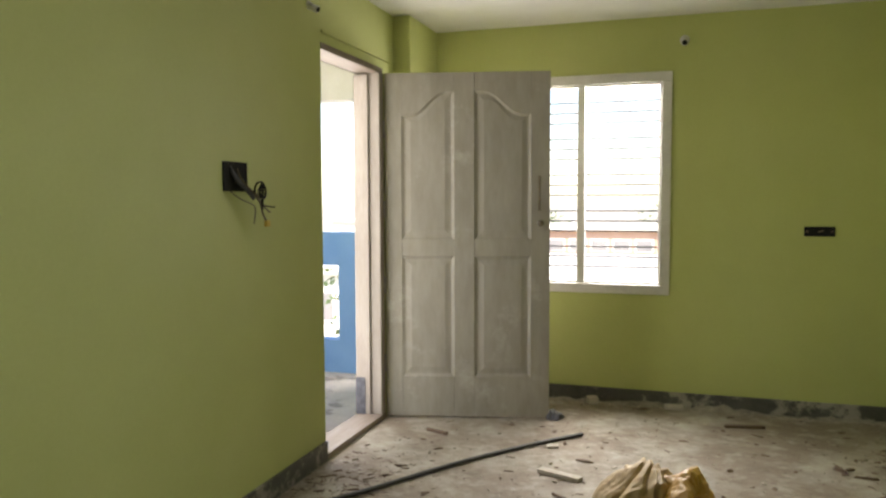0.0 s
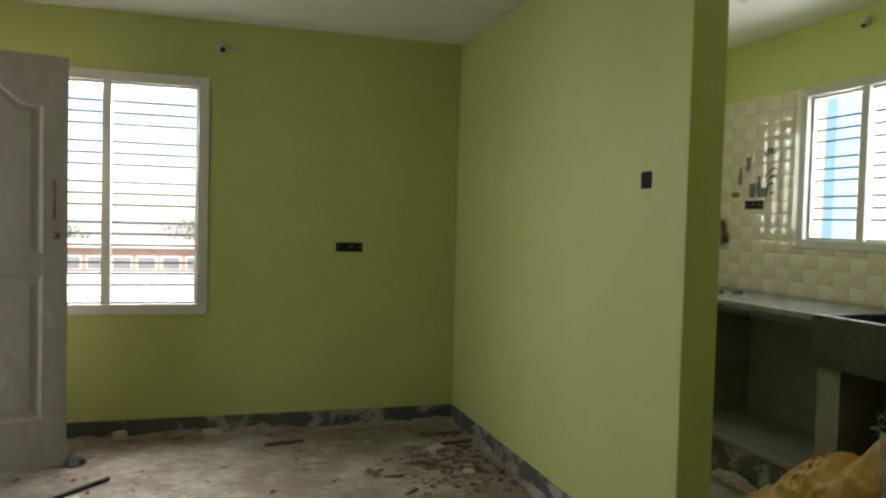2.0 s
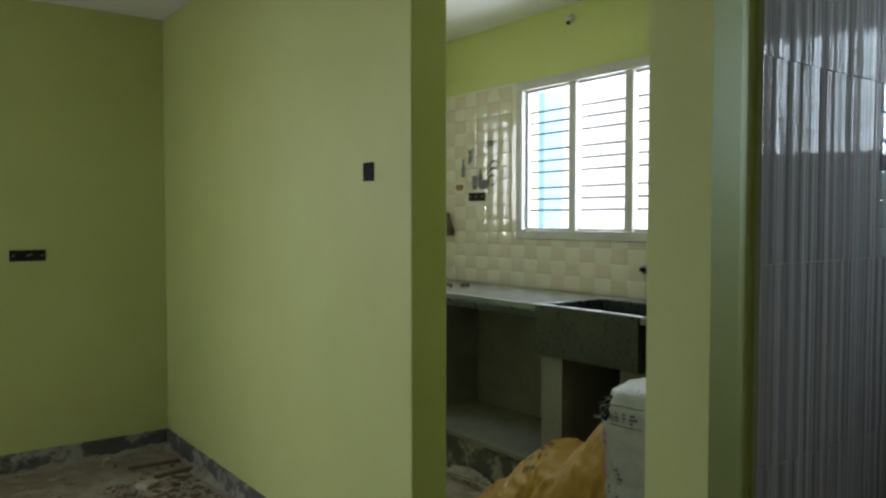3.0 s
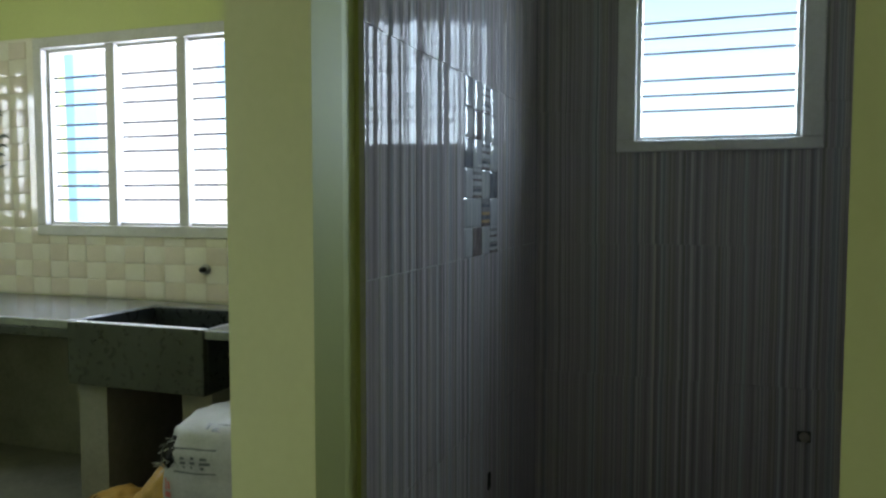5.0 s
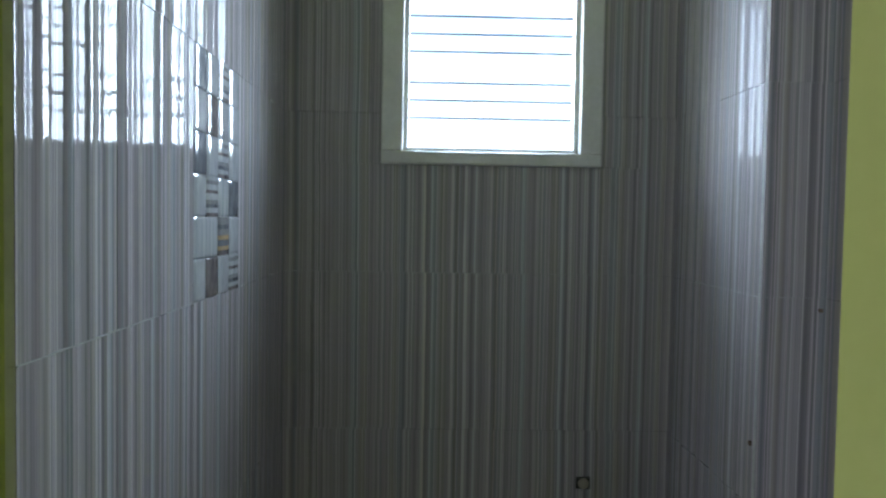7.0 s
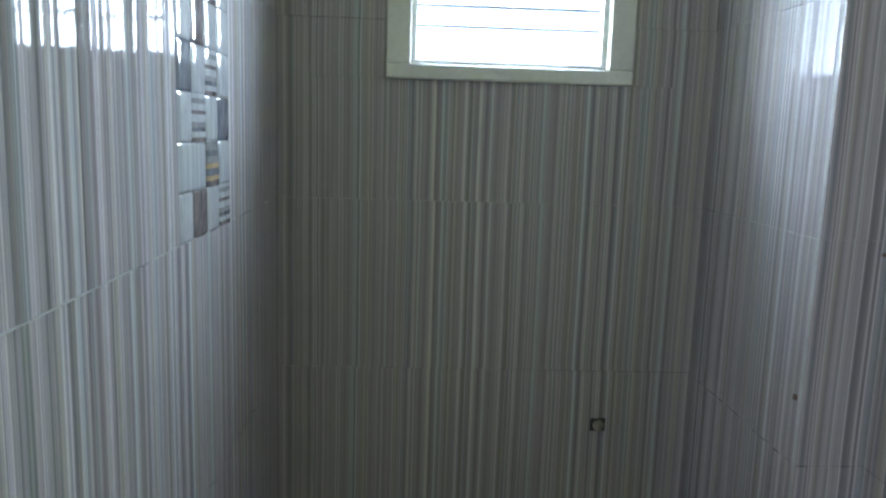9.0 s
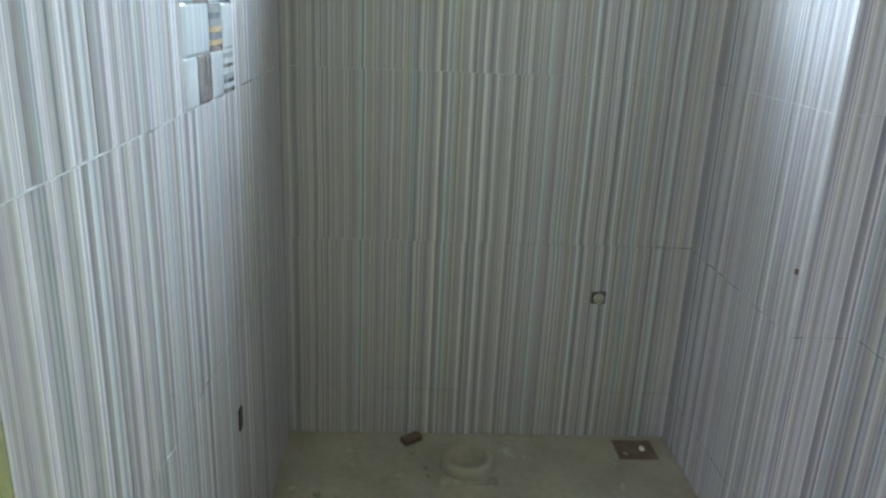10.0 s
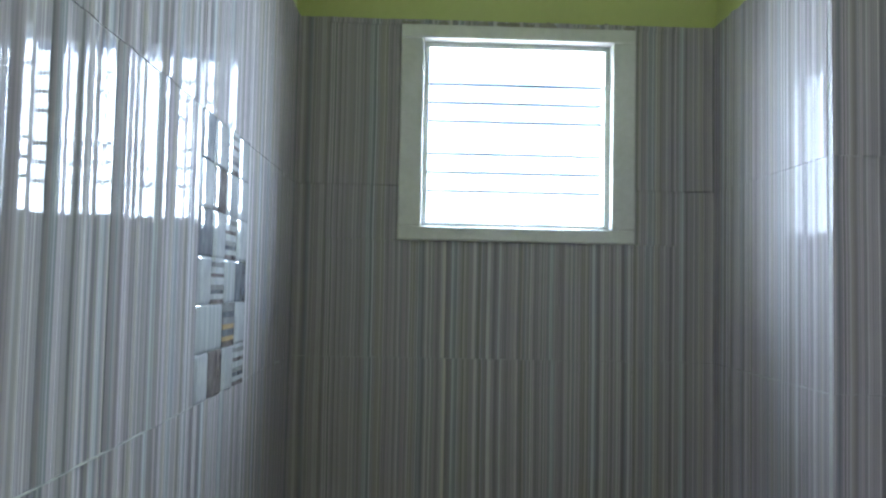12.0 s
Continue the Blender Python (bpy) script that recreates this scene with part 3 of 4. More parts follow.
def crumpled(name, label, category, at, size, seed, material, creases=14, depth=0.16, turn=0.0, lean=None, peak=0.0):
    """A slumped plastic sack: flat panels between sharp crease lines, lying flat below."""
    rnd = random.Random(seed * 11 + 1)
    planes = [(Vector((rnd.gauss(0, 1), rnd.gauss(0, 1), rnd.gauss(0, 0.7))).normalized(), rnd.uniform(-0.6, 0.6), rnd.uniform(0.05, 0.16), rnd.uniform(-0.4, 1.0)) for _ in range(creases)]
    off = Vector((seed * 3.1, seed * 5.7, seed * 2.3))
    bm = bmesh.new()
    made = bmesh.ops.create_icosphere(bm, subdivisions=6, radius=1.0)
    for v in made["verts"]:
        d = v.co.normalized()
        r = 1 + 0.35 * noise.noise(d * 1.4 + off) + 0.04 * noise.noise(d * 9 + off)
        for n, c, w, amount in planes:
            u = abs(d.dot(n) - c + 0.08 * noise.noise(d * 3 + off)) / w
            r -= depth * amount * max(0.0, 1 - u)
        r += peak * max(0.0, d.z) ** 14
        p = Vector((d.x * size[0] * r, d.y * size[1] * r, d.z * size[2] * r))
        if p.z < 0:
            p.z *= 0.15
        if lean:
            k = max(0.0, p.z / size[2])
            p.x += lean[0] * k * k
            p.y += lean[1] * k * k
        v.co = p
    low = min(v.co.z for v in bm.verts)
    for v in bm.verts:
        v.co.z -= low
    ob = part(name, bm, material, None, "", True)
    ob.matrix_basis = pose(*at, 0, 0, turn)
    return tagged(ob, label, category)


sack = crumpled("sack", "crumpled orange and tan plastic sack on the floor", "sack", (1.71, -1.70, 0), (0.14, 0.16, 0.165), 4, ORANGE, 16, 0.16)
fold = crumpled("fold", "", "", (-0.18, 0.0, 0), (0.16, 0.15, 0.165), 9, TAN, 16, 0.18, 12, (0.05, 0.05), 0.25)
fold.parent = sack
for key in ("label", "category"):
    if key in fold:
        del fold[key]
tagged(fold, "tan inner layer of the sack")

rag = crumpled("rag", "dark grey rag wedged under the open door", "rag", (0.985, -0.455, 0), (0.055, 0.06, 0.045), 2, CLOTH, 12, 0.25)
wood = part("wood_block", box(-0.11, 0.11, -0.022, 0.022, 0, 0.020, bevel=0.003), BRICKY)
wood.matrix_basis = pose(1.16, -1.39, 0, 0, 0, -20)
tagged(wood, "pale sawn wood offcut on the floor", "wood")
for label, at, size, turn in (("pale brick fragment beside the skirting", (1.66, -0.045, 0), (0.055, 0.026, 0.018), 3), ("small pale stone beside the skirting", (1.16, -0.05, 0), (0.035, 0.028, 0.03), 20),
                              ("broken pale tile fragment on the floor", (2.86, -0.64, 0), (0.045, 0.035, 0.018), 30), ("broken pale tile fragment on the floor", (2.92, -1.02, 0), (0.04, 0.03, 0.008), 70),
                              ("grey mortar lump on the floor", (1.06, -0.98, 0), (0.03, 0.022, 0.008), 15)):
    bm = box(-size[0], size[0], -size[1], size[1], 0, size[2] * 1.5, bevel=0.005)
    for v in bm.verts:
        v.co += noise.noise_vector(v.co * 23 + Vector(at) * 9) * 0.006 * (1 if v.co.z > 0.008 else 0)
    ob = part("rubble", bm, BRICKY)
    ob.matrix_basis = pose(*at, 0, 0, turn)
    tagged(ob, label, "rubble", "loose rubble")
for label, at, length, turn in (("thin dark splinter of wood", (2.05, -0.33, 0), 0.11, 12), ("dark wooden lath by the partition", (2.98, -0.33, 0), 0.13, -4), ("dark wooden lath by the partition", (3.02, -0.52, 0), 0.10, 8), ("thin dark twig near the door", (0.40, -0.92, 0), 0.07, -20)):
    ob = part("lath", box(-length, length, -0.012, 0.012, 0, 0.016, bevel=0.003), DARK_CHIP)
    ob.matrix_basis = pose(*at, 0, 0, turn)
    tagged(ob, label, "wood scrap", "wood scraps")


def flake(bm, at, size, turn, rnd):
    """A flat broken chip with an uneven outline."""
    n = rnd.randint(4, 6)
    low, top = [], []
    for k in range(n):
        t = 2 * math.pi * k / n + rnd.uniform(-0.4, 0.4)
        x, y = math.cos(t) * size[0] * rnd.uniform(0.6, 1.2), math.sin(t) * size[1] * rnd.uniform(0.6, 1.2)
        x, y = x * math.cos(turn) - y * math.sin(turn), x * math.sin(turn) + y * math.cos(turn)
        low.append(bm.verts.new((at[0] + x, at[1] + y, at[2])))
        top.append(bm.verts.new((at[0] + x * 0.8, at[1] + y * 0.8, at[2] + size[2] * rnd.uniform(0.5, 1.3))))
    bm.faces.new(top)
    for k in range(n):
        bm.faces.new((low[k], low[(k + 1) % n], top[(k + 1) % n], top[k]))


def scatter(name, label, material, count, area, sizes, seed, long=2.4):
    rnd = random.Random(seed)
    bm = bmesh.new()
    for _ in range(count):
        x, y = area(rnd)
        s = rnd.uniform(*sizes) * rnd.choice((0.6, 0.8, 1.0, 1.5))
        flake(bm, (x, y, 0.0), (s * rnd.uniform(0.8, long), s * rnd.uniform(0.5, 1.0), s * rnd.uniform(0.2, 0.7)), rnd.uniform(0, 6.28), rnd)
    return tagged(part(name, bm, material), label, "debris", "", "stuff")


def anywhere(r):
    return r.uniform(0.08, 3.05), r.uniform(-3.6, -0.05)


def by_partition(r):
    return min(3.08, r.gauss(2.85, 0.16)), min(-0.2, r.gauss(-0.85, 0.22))


def by_wall(r):
    return r.uniform(0.15, 3.1), -abs(r.gauss(0.03, 0.05)) - 0.03


def by_door(r):
    return r.gauss(0.25, 0.14), r.gauss(-1.75, 0.22)


scatter("mortar_crumbs", "pale mortar crumbs strewn over the floor", CHIP, 700, anywhere, (0.003, 0.010), 1)
scatter("brown_crumbs", "brown crumbs and chips strewn over the floor", DARK_CHIP, 420, anywhere, (0.004, 0.011), 2, 4.0)
scatter("wood_chips", "dark wet chips heaped beside the partition", DARK_CHIP, 220, by_partition, (0.006, 0.018), 3, 3.0)
scatter("pale_chips", "pale plaster flakes heaped beside the partition", CHIP, 120, by_partition, (0.006, 0.018), 31)
scatter("skirting_mortar", "dried mortar droppings along the skirting", CHIP, 150, by_wall, (0.006, 0.016), 4)
scatter("door_litter", "straw and crumbs beside the threshold", DARK_CHIP, 320, by_door, (0.0022, 0.006), 5, 6.0)


# ---- kitchen ----
CF, CT = 4.17, 0.92   # counter front and top
counter = thing("counter", "black granite kitchen counter on raw cement supports", "kitchen counter", kind="")
bm = bmesh.new()
add_box(bm, CF, KX - 0.012, -1.955, -0.02, CT - 0.03, CT, bevel=0.006)
add_box(bm, 4.60, KX - 0.012, -2.52, -1.955, CT - 0.03, CT, bevel=0.003)
add_box(bm, CF, KX - 0.012, -3.34, -2.525, CT - 0.03, CT, bevel=0.003)
part("worktop", bm, DUSTY_TOP, counter, "dusty granite worktop")
bm = bmesh.new()
add_box(bm, CF, CF + 0.03, -1.955, -0.02, CT - 0.062, CT - 0.031, bevel=0.002)
part("edge_strip", bm, GRANITE, counter)
# Thin pale strip: the front edge's highlight, painted on.
part("front_glint", box(CF - 0.001, CF + 0.008, -1.955, -0.02, CT - 0.001, CT + 0.0012), EDGE_GLINT, counter, "pale painted highlight along the front edge")
part("pier", box(CF + 0.03, KX - 0.012, -2.09, -1.965, 0.0, 0.70), CEMENT, counter, "raw cement pier")
part("pier", box(CF + 0.03, KX - 0.012, -2.53, -2.41, 0.0, 0.70), CEMENT, counter, "raw cement pier")
part("pier", box(CF + 0.05, KX - 0.012, -0.88, -0.80, 0.2, CT - 0.035), CEMENT, counter, "raw cement pier")
part("bottom_slab", box(CF + 0.02, KX - 0.012, -1.964, -0.02, 0.178, 0.205, bevel=0.004), CEMENT, counter, "raw cement bottom slab")
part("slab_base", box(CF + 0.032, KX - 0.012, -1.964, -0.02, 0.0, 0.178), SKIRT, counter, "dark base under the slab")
part("back_plaster", box(KX - 0.012, KX - 0.002, -3.34, -0.02, 0.0, CT - 0.04), CEMENT, counter, "raw cement back wall")

sink = thing("kitchen_sink", "black granite apron sink let into the counter", "sink")
part("apron", box(CF - 0.005, CF + 0.02, -2.525, -1.955, 0.70, CT, bevel=0.004), GRANITE, sink)
part("side_panel", box(CF + 0.02, 4.60, -1.975, -1.957, 0.70, CT - 0.002, bevel=0.003), GRANITE, sink)
part("side_panel", box(CF + 0.02, 4.60, -2.525, -2.505, 0.70, CT - 0.002, bevel=0.003), GRANITE, sink)
part("back_panel", box(4.585, 4.598, -2.505, -1.975, 0.70, CT - 0.002, bevel=0.003), GRANITE, sink)
part("basin_floor", box(CF + 0.02, 4.585, -2.505, -1.975, 0.70, 0.72), GRANITE, sink)
# Pale strip on the apron's top: its highlight as colour.
part("rim", box(CF - 0.006, CF + 0.021, -2.526, -1.956, CT + 0.0005, CT + 0.003, bevel=0.001), EDGE_GLINT, sink, "pale painted highlight along the sink rim")

tap = thing("tap_stub", "dull metal tap outlet in the kitchen tiles", "tap")
part("flange", rod((KX - 0.012, -2.114, 1.06), (KX - 0.022, -2.114, 1.06), 0.022, sides=20), STEEL, tap, smooth=True)
part("nipple", rod((KX - 0.022, -2.114, 1.06), (KX - 0.045, -2.114, 1.06), 0.011, sides=16), BLACK, tap, smooth=True)


def sack_skin(t, z, out=1.0):
    """A point on the sack's skin: t round it, z from 0 to 1 up it."""
    a = 0.165 * (1 - 0.10 * abs(z - 0.45)) * (1 - 0.16 * max(0.0, z - 0.93) / 0.07)
    b = 0.27 * (1 - 0.06 * abs(z - 0.5)) * (1 - 0.06 * max(0.0, z - 0.93) / 0.07)
    c, s = math.cos(t), math.sin(t)
    x = a * math.copysign(abs(c) ** 0.45, c)
    y = b * math.copysign(abs(s) ** 0.35, s)
    w = noise.noise(Vector((x * 7, y * 7, z * 6))) * 0.05 + abs(noise.noise(Vector((x * 13, y * 13, z * 11)))) * 0.075 - abs(noise.noise(Vector((x * 5, y * 5, z * 22)))) * 0.04
    return Vector((x * (1 + w) * out, y * (1 + w) * out, z * 0.735))


def standing_sack():
    """A filled woven sack standing upright with a folded top."""
    o = thing("cement_sack", "white woven cement sack with red and grey print", "sack")
    n, rows = 72, 48
    bm = bmesh.new()
    grid = [[bm.verts.new(sack_skin(2 * math.pi * i / n, j / rows)) for i in range(n)] for j in range(rows + 1)]
    for j in range(rows):
        for i in range(n):
            bm.faces.new((grid[j][i], grid[j][(i + 1) % n], grid[j + 1][(i + 1) % n], grid[j + 1][i]))
    bm.faces.new(grid[0][::-1])
    bmesh.ops.triangle_fill(bm, edges=[e for e in bm.edges if e.is_boundary], use_beauty=True)
    part("bag", bm, SACK, o, smooth=True)
    bm = bmesh.new()

    def flap(x, y, edge=0.2):
        return 0.728 + 0.010 * min(1, edge * 9) + 0.010 * noise.noise(Vector((x * 11, y * 11, 2))) - 0.016 * abs(noise.noise(Vector((x * 24, y * 18, 7)))) - 0.05 * y + 0.12 * x

    made = bmesh.ops.create_grid(bm, x_segments=20, y_segments=30, size=0.5)
    for v in made["verts"]:
        x, y = v.co.x * 0.30, v.co.y * 0.47 - 0.02
        edge = min(0.5 - abs(v.co.x), 0.5 - abs(v.co.y))
        v.co = Vector((x, y, flap(x, y, edge)))
    bmesh.ops.solidify(bm, geom=bm.faces[:], thickness=0.012)
    part("folded_top", bm, SACK, o, smooth=True)
    bars = [(-0.128, -0.122, -0.20, 0.16), (-0.062, -0.056, -0.20, 0.16)]
    for k in range(11):
        bars.append((-0.110, -0.076 - 0.010 * (k % 2), 0.14 - 0.03 * k, 0.14 - 0.03 * k + (0.010, 0.016, 0.007)[k % 3]))
        bars.append((-0.110, -0.104, 0.122 - 0.03 * k, 0.14 - 0.03 * k))
    for x0, x1, y0, y1 in bars:
        bm = bmesh.new()
        k = max(2, int((y1 - y0) * 60))
        g = [[bm.verts.new((x, y0 + (y1 - y0) * i / k, flap(x, y0 + (y1 - y0) * i / k) + 0.0142)) for x in (x0, (x0 + x1) / 2, x1)] for i in range(k + 1)]
        for r, q in zip(g, g[1:]):
            for i in range(2):
                bm.faces.new((r[i], r[i + 1], q[i + 1], q[i]))
        part("printed_mark", bm, SACK_GREY, o)
    # Solid black lump: the shade inside the hole below the folded top, as colour.
    bm = bmesh.new()
    lump(bm, (-0.118, 0.222, 0.675), (0.036, 0.036, 0.040), 5, 0.45, 1.0, 3)
    part("dark_hole", bm, BLACK, o, "dark hole at the folded corner")
    threads = random.Random(4)
    bm = bmesh.new()
    for _ in range(16):
        p = Vector((-0.135 + threads.uniform(-0.02, 0.03), 0.245 + threads.uniform(-0.03, 0.012), 0.675 + threads.uniform(-0.045, 0.045)))
        add_rod(bm, p, p + Vector((threads.uniform(-0.03, 0.0), threads.uniform(0.0, 0.03), threads.uniform(-0.02, 0.03))), 0.0014, 4)
    part("frayed_threads", bm, SACK, o, "frayed white threads")

    def mark(t0, t1, z0, z1, material, name="printed_mark"):
        bm = bmesh.new()
        m, k = max(2, int((t1 - t0) * 30)), max(2, int((z1 - z0) * 40))
        g = [[bm.verts.new(sack_skin(t0 + (t1 - t0) * i / m, z0 + (z1 - z0) * j / k, 1.02)) for i in range(m + 1)] for j in range(k + 1)]
        for j in range(k):
            for i in range(m):
                bm.faces.new((g[j][i], g[j][i + 1], g[j + 1][i + 1], g[j + 1][i]))
        part(name, bm, material, o, smooth=True)

    # the broad face toward the living room runs from about 2.2 (far edge) to 4.1
    def word(t0, t1, z0, z1, count, material=SACK_GREY):
        for k in range(count):
            a, c = z0 + (z1 - z0) * k / count, z0 + (z1 - z0) * (k + 0.62) / count
            mark(t0, t0 + (t1 - t0) * (0.45, 1.0, 0.7)[k % 3], a, c, material)

    mark(2.45, 2.60, 0.77, 0.79, PRINT_RED)
    mark(2.45, 2.50, 0.795, 0.84, PRINT_RED)
    mark(2.54, 2.60, 0.80, 0.83, PRINT_RED)
    mark(2.20, 2.32, 0.60, 0.72, PRINT_RED)
    mark(2.20, 2.32, 0.40, 0.48, PRINT_RED)
    for z in range(12):
        mark(2.36, 2.375, 0.05 + z * 0.06, 0.08 + z * 0.06, SACK_GREY, "printed_dash")
    for z0, z1 in ((0.60, 0.68), (0.48, 0.56), (0.36, 0.42), (0.22, 0.30)):
        word(2.80, 2.90, z0, z1, 4)
    mark(2.735, 2.745, 0.35, 0.70, SACK_GREY, "printed_line")
    mark(2.98, 2.99, 0.20, 0.55, SACK_GREY, "printed_line")
    mark(3.05, 3.14, 0.10, 0.16, PRINT_RED)
    for t in (2.70, 2.82, 2.92, 3.02):
        word(t, t + 0.06, 0.885, 0.935, 3)
    mark(2.66, 3.10, 0.868, 0.873, SACK_GREY, "printed_line")
    mark(2.66, 3.10, 0.952, 0.957, SACK_GREY, "printed_line")
    for z in (0.30, 0.52, 0.66):
        word(2.46, 2.56, z, z + 0.07, 3, PRINT_RED if z > 0.6 else SACK_GREY)
    return o


sack_obj = standing_sack()
sack_obj.matrix_basis = pose(3.95, -2.935, -0.0, 0, -3, 8)


def slumped_sack():
    """A half-empty sack lying along y, low at one end and hauled up against the standing sack at the other."""
    o = thing("sack", "slumped orange plastic sack with a brown stamp", "sack")
    spine = ((-1.77, 0.03), (-1.86, 0.11), (-1.97, 0.17), (-2.08, 0.27), (-2.20, 0.37), (-2.28, 0.39), (-2.37, 0.385), (-2.43, 0.46), (-2.52, 0.56), (-2.62, 0.62))
    n, m = 110, 70

    def height(y):
        for (y0, h0), (y1, h1) in zip(spine, spine[1:]):
            if y >= y1:
                k = (y - y0) / (y1 - y0)
                return h0 + (h1 - h0) * k
        return spine[-1][1]

    def skin(u, v):
        y = -1.77 - 0.85 * u
        h = height(y)
        half = (0.05 + 0.15 * min(1.0, u * 4)) * (1.0 - 0.35 * max(0.0, u - 0.7) / 0.3)
        a = math.pi * v
        c, s = math.cos(a), math.sin(a)
        p = Vector((4.0 - half * math.copysign(abs(c) ** 0.8, c) + 0.05 * s, y, h * s ** 0.75))
        q = p * 6.5 + Vector((3, 1, 8))
        q += noise.noise_vector(p * 9) * 0.5
        fold = 0.040 * (0.35 - abs(noise.noise(q))) + 0.022 * (0.3 - abs(noise.noise(q * 2.3))) + 0.009 * (0.3 - abs(noise.noise(q * 5.1)))
        out = Vector((-c, 0, s + 0.1)).normalized()
        p += out * fold * min(1.0, s * 3 + 0.15)
        p.z = max(p.z, 0.0)
        return p, out

    bm = bmesh.new()
    grid = [[bm.verts.new(skin(i / n, j / m)[0]) for j in range(m + 1)] for i in range(n + 1)]
    for i in range(n):
        for j in range(m):
            bm.faces.new((grid[i][j], grid[i + 1][j], grid[i + 1][j + 1], grid[i][j + 1]))
    bm.faces.new(grid[0])
    bm.faces.new(grid[n][::-1])
    part("bag", bm, ORANGE, o, smooth=True)

    def mark(u0, u1, v0, v1):
        bm = bmesh.new()
        g = []
        for i in range(7):
            row = []
            for j in range(7):
                p, out = skin(u0 + (u1 - u0) * i / 6, v0 + (v1 - v0) * j / 6)
                row.append(bm.verts.new(p + out * 0.0025))
            g.append(row)
        for i in range(6):
            for j in range(6):
                bm.faces.new((g[i][j], g[i + 1][j], g[i + 1][j + 1], g[i][j + 1]))
        part("printed_mark", bm, PRINT_BROWN, o, smooth=True)

    for k in range(10):
        u = 0.44 + 0.016 * k
        arc = 0.055 * math.sin(math.pi * (k + 0.5) / 10)
        mark(u, u + 0.010, 0.40 + arc - 0.022, 0.40 + arc + 0.012)
        if k % 3 != 1:
            mark(u, u + 0.009, 0.33, 0.36)
    for k in range(5):
        mark(0.47 + 0.020 * k, 0.484 + 0.020 * k, 0.265, 0.295)
    mark(0.505, 0.535, 0.385, 0.415)
    return o


yellow_sack = slumped_sack()
paper = crumpled("paper", "dusty white crumpled paper against the slab base", "paper", (4.15, -1.50, 0), (0.06, 0.20, 0.04), 5, MORTAR, 14, 0.25)
small_sack = crumpled("sack", "small orange plastic scrap under the counter", "sack", (4.03, -1.16, 0), (0.05, 0.10, 0.08), 6, ORANGE, 10, 0.2)

scraps = crumpled("rag", "brown rag hanging on the kitchen tiles", "rag", (KX - 0.03, -0.60, 1.20), (0.025, 0.05, 0.13), 12, DARK_CHIP, 10, 0.2)
scraps.location.z = 1.19
nail = part("nail", rod((KX - 0.011, -0.60, 1.335), (KX - 0.05, -0.60, 1.34), 0.003), STEEL)
tagged(nail, "steel nail in the kitchen tiles", "nail")
for x, y, turn in ((4.50, -0.86, 20), (4.44, -0.98, 70), (4.52, -1.02, 0)):
    ob = part("rubble", box(-0.03, 0.03, -0.008, 0.008, 0, 0.012, bevel=0.002), DARK_CHIP)
    ob.matrix_basis = pose(x, y, CT, 0, 0, turn)
    tagged(ob, "dark scrap lying on the kitchen counter", "rubble", "loose rubble")

# ---- bathroom fittings ----
waste = thing("waste_pipe", "round grey soil pipe mouth in the bathroom floor", "pipe", at=(4.51, -4.008, BZ))
bm = bmesh.new()
for r0, r1, z0, z1 in ((0.068, 0.050, 0.0, 0.036),):
    outer, inner = [], []
    for k in range(28):
        c, s = math.cos(2 * math.pi * k / 28), math.sin(2 * math.pi * k / 28)
        outer.append([bm.verts.new((c * r0, s * r0, z0)), bm.verts.new((c * r0, s * r0, z1))])
        inner.append([bm.verts.new((c * r1, s * r1, z1)), bm.verts.new((c * r1, s * r1, z0 + 0.004))])
    for k in range(28):
        m2 = (k + 1) % 28
        bm.faces.new((outer[k][0], outer[m2][0], outer[m2][1], outer[k][1]))
        bm.faces.new((outer[k][1], outer[m2][1], inner[m2][0], inner[k][0]))
        bm.faces.new((inner[k][0], inner[m2][0], inner[m2][1], inner[k][1]))
    bm.faces.new([v[1] for v in inner])
    bmesh.ops.recalc_face_normals(bm, faces=bm.faces[:])
part("pipe_collar", bm, BATH_FLOOR, waste, smooth=True)
part("cut_edge", box(-0.075, -0.045, -0.075, 0.075, 0.0, 0.004), MORTAR, waste, "rough mortar edge round the pipe")

drain = thing("floor_drain", "square open drain hole in the bathroom floor", "drain", at=(4.603, -4.49, BZ))
part("pit", box(-0.045, 0.045, -0.055, 0.055, 0.001, 0.005), DARK_CHIP, drain)
part("chip", box(-0.012, 0.004, -0.025, -0.012, 0.005, 0.014, bevel=0.003), PVC, drain, "white plaster crumb")
outlet = thing("water_outlet", "square cut hole with a capped pipe in the tiles", "pipe")
part("cut_hole", box(BX - 0.0165, BX - 0.010, -4.377, -4.337, 0.595, 0.629), RUBBER, outlet)
part("pipe_end", rod((BX - 0.010, -4.358, 0.611), (BX - 0.021, -4.358, 0.611), 0.015, sides=18), CHIP, outlet, smooth=True)
outlet2 = thing("water_outlet", "small dark pipe hole low in the striped tiles", "pipe")
part("cut_hole", box(4.070, 4.094, BY - 0.0165, BY - 0.011, 0.555, 0.598), BLACK, outlet2)
for name, label, args in (("water_outlet", "small dark pipe hole in the duct tiles", (4.130, 4.138, -4.594, -4.588, 0.886, 0.895)), ("water_outlet", "small dark pipe hole in the duct end tiles", (4.108, 4.1135, -4.722, -4.715, 1.171, 1.178))):
    o = thing(name, label, "pipe")
    part("hole", box(*args), DARK_CHIP, o)
plug = thing("pipe_plug", "white plastic pipe plug in the bathroom wall", "pipe")
part("plug", rod((3.995, -4.73, 0.965), (3.995, -4.712, 0.965), 0.012, sides=16), PVC, plug, smooth=True)
bm = bmesh.new()
rim = []
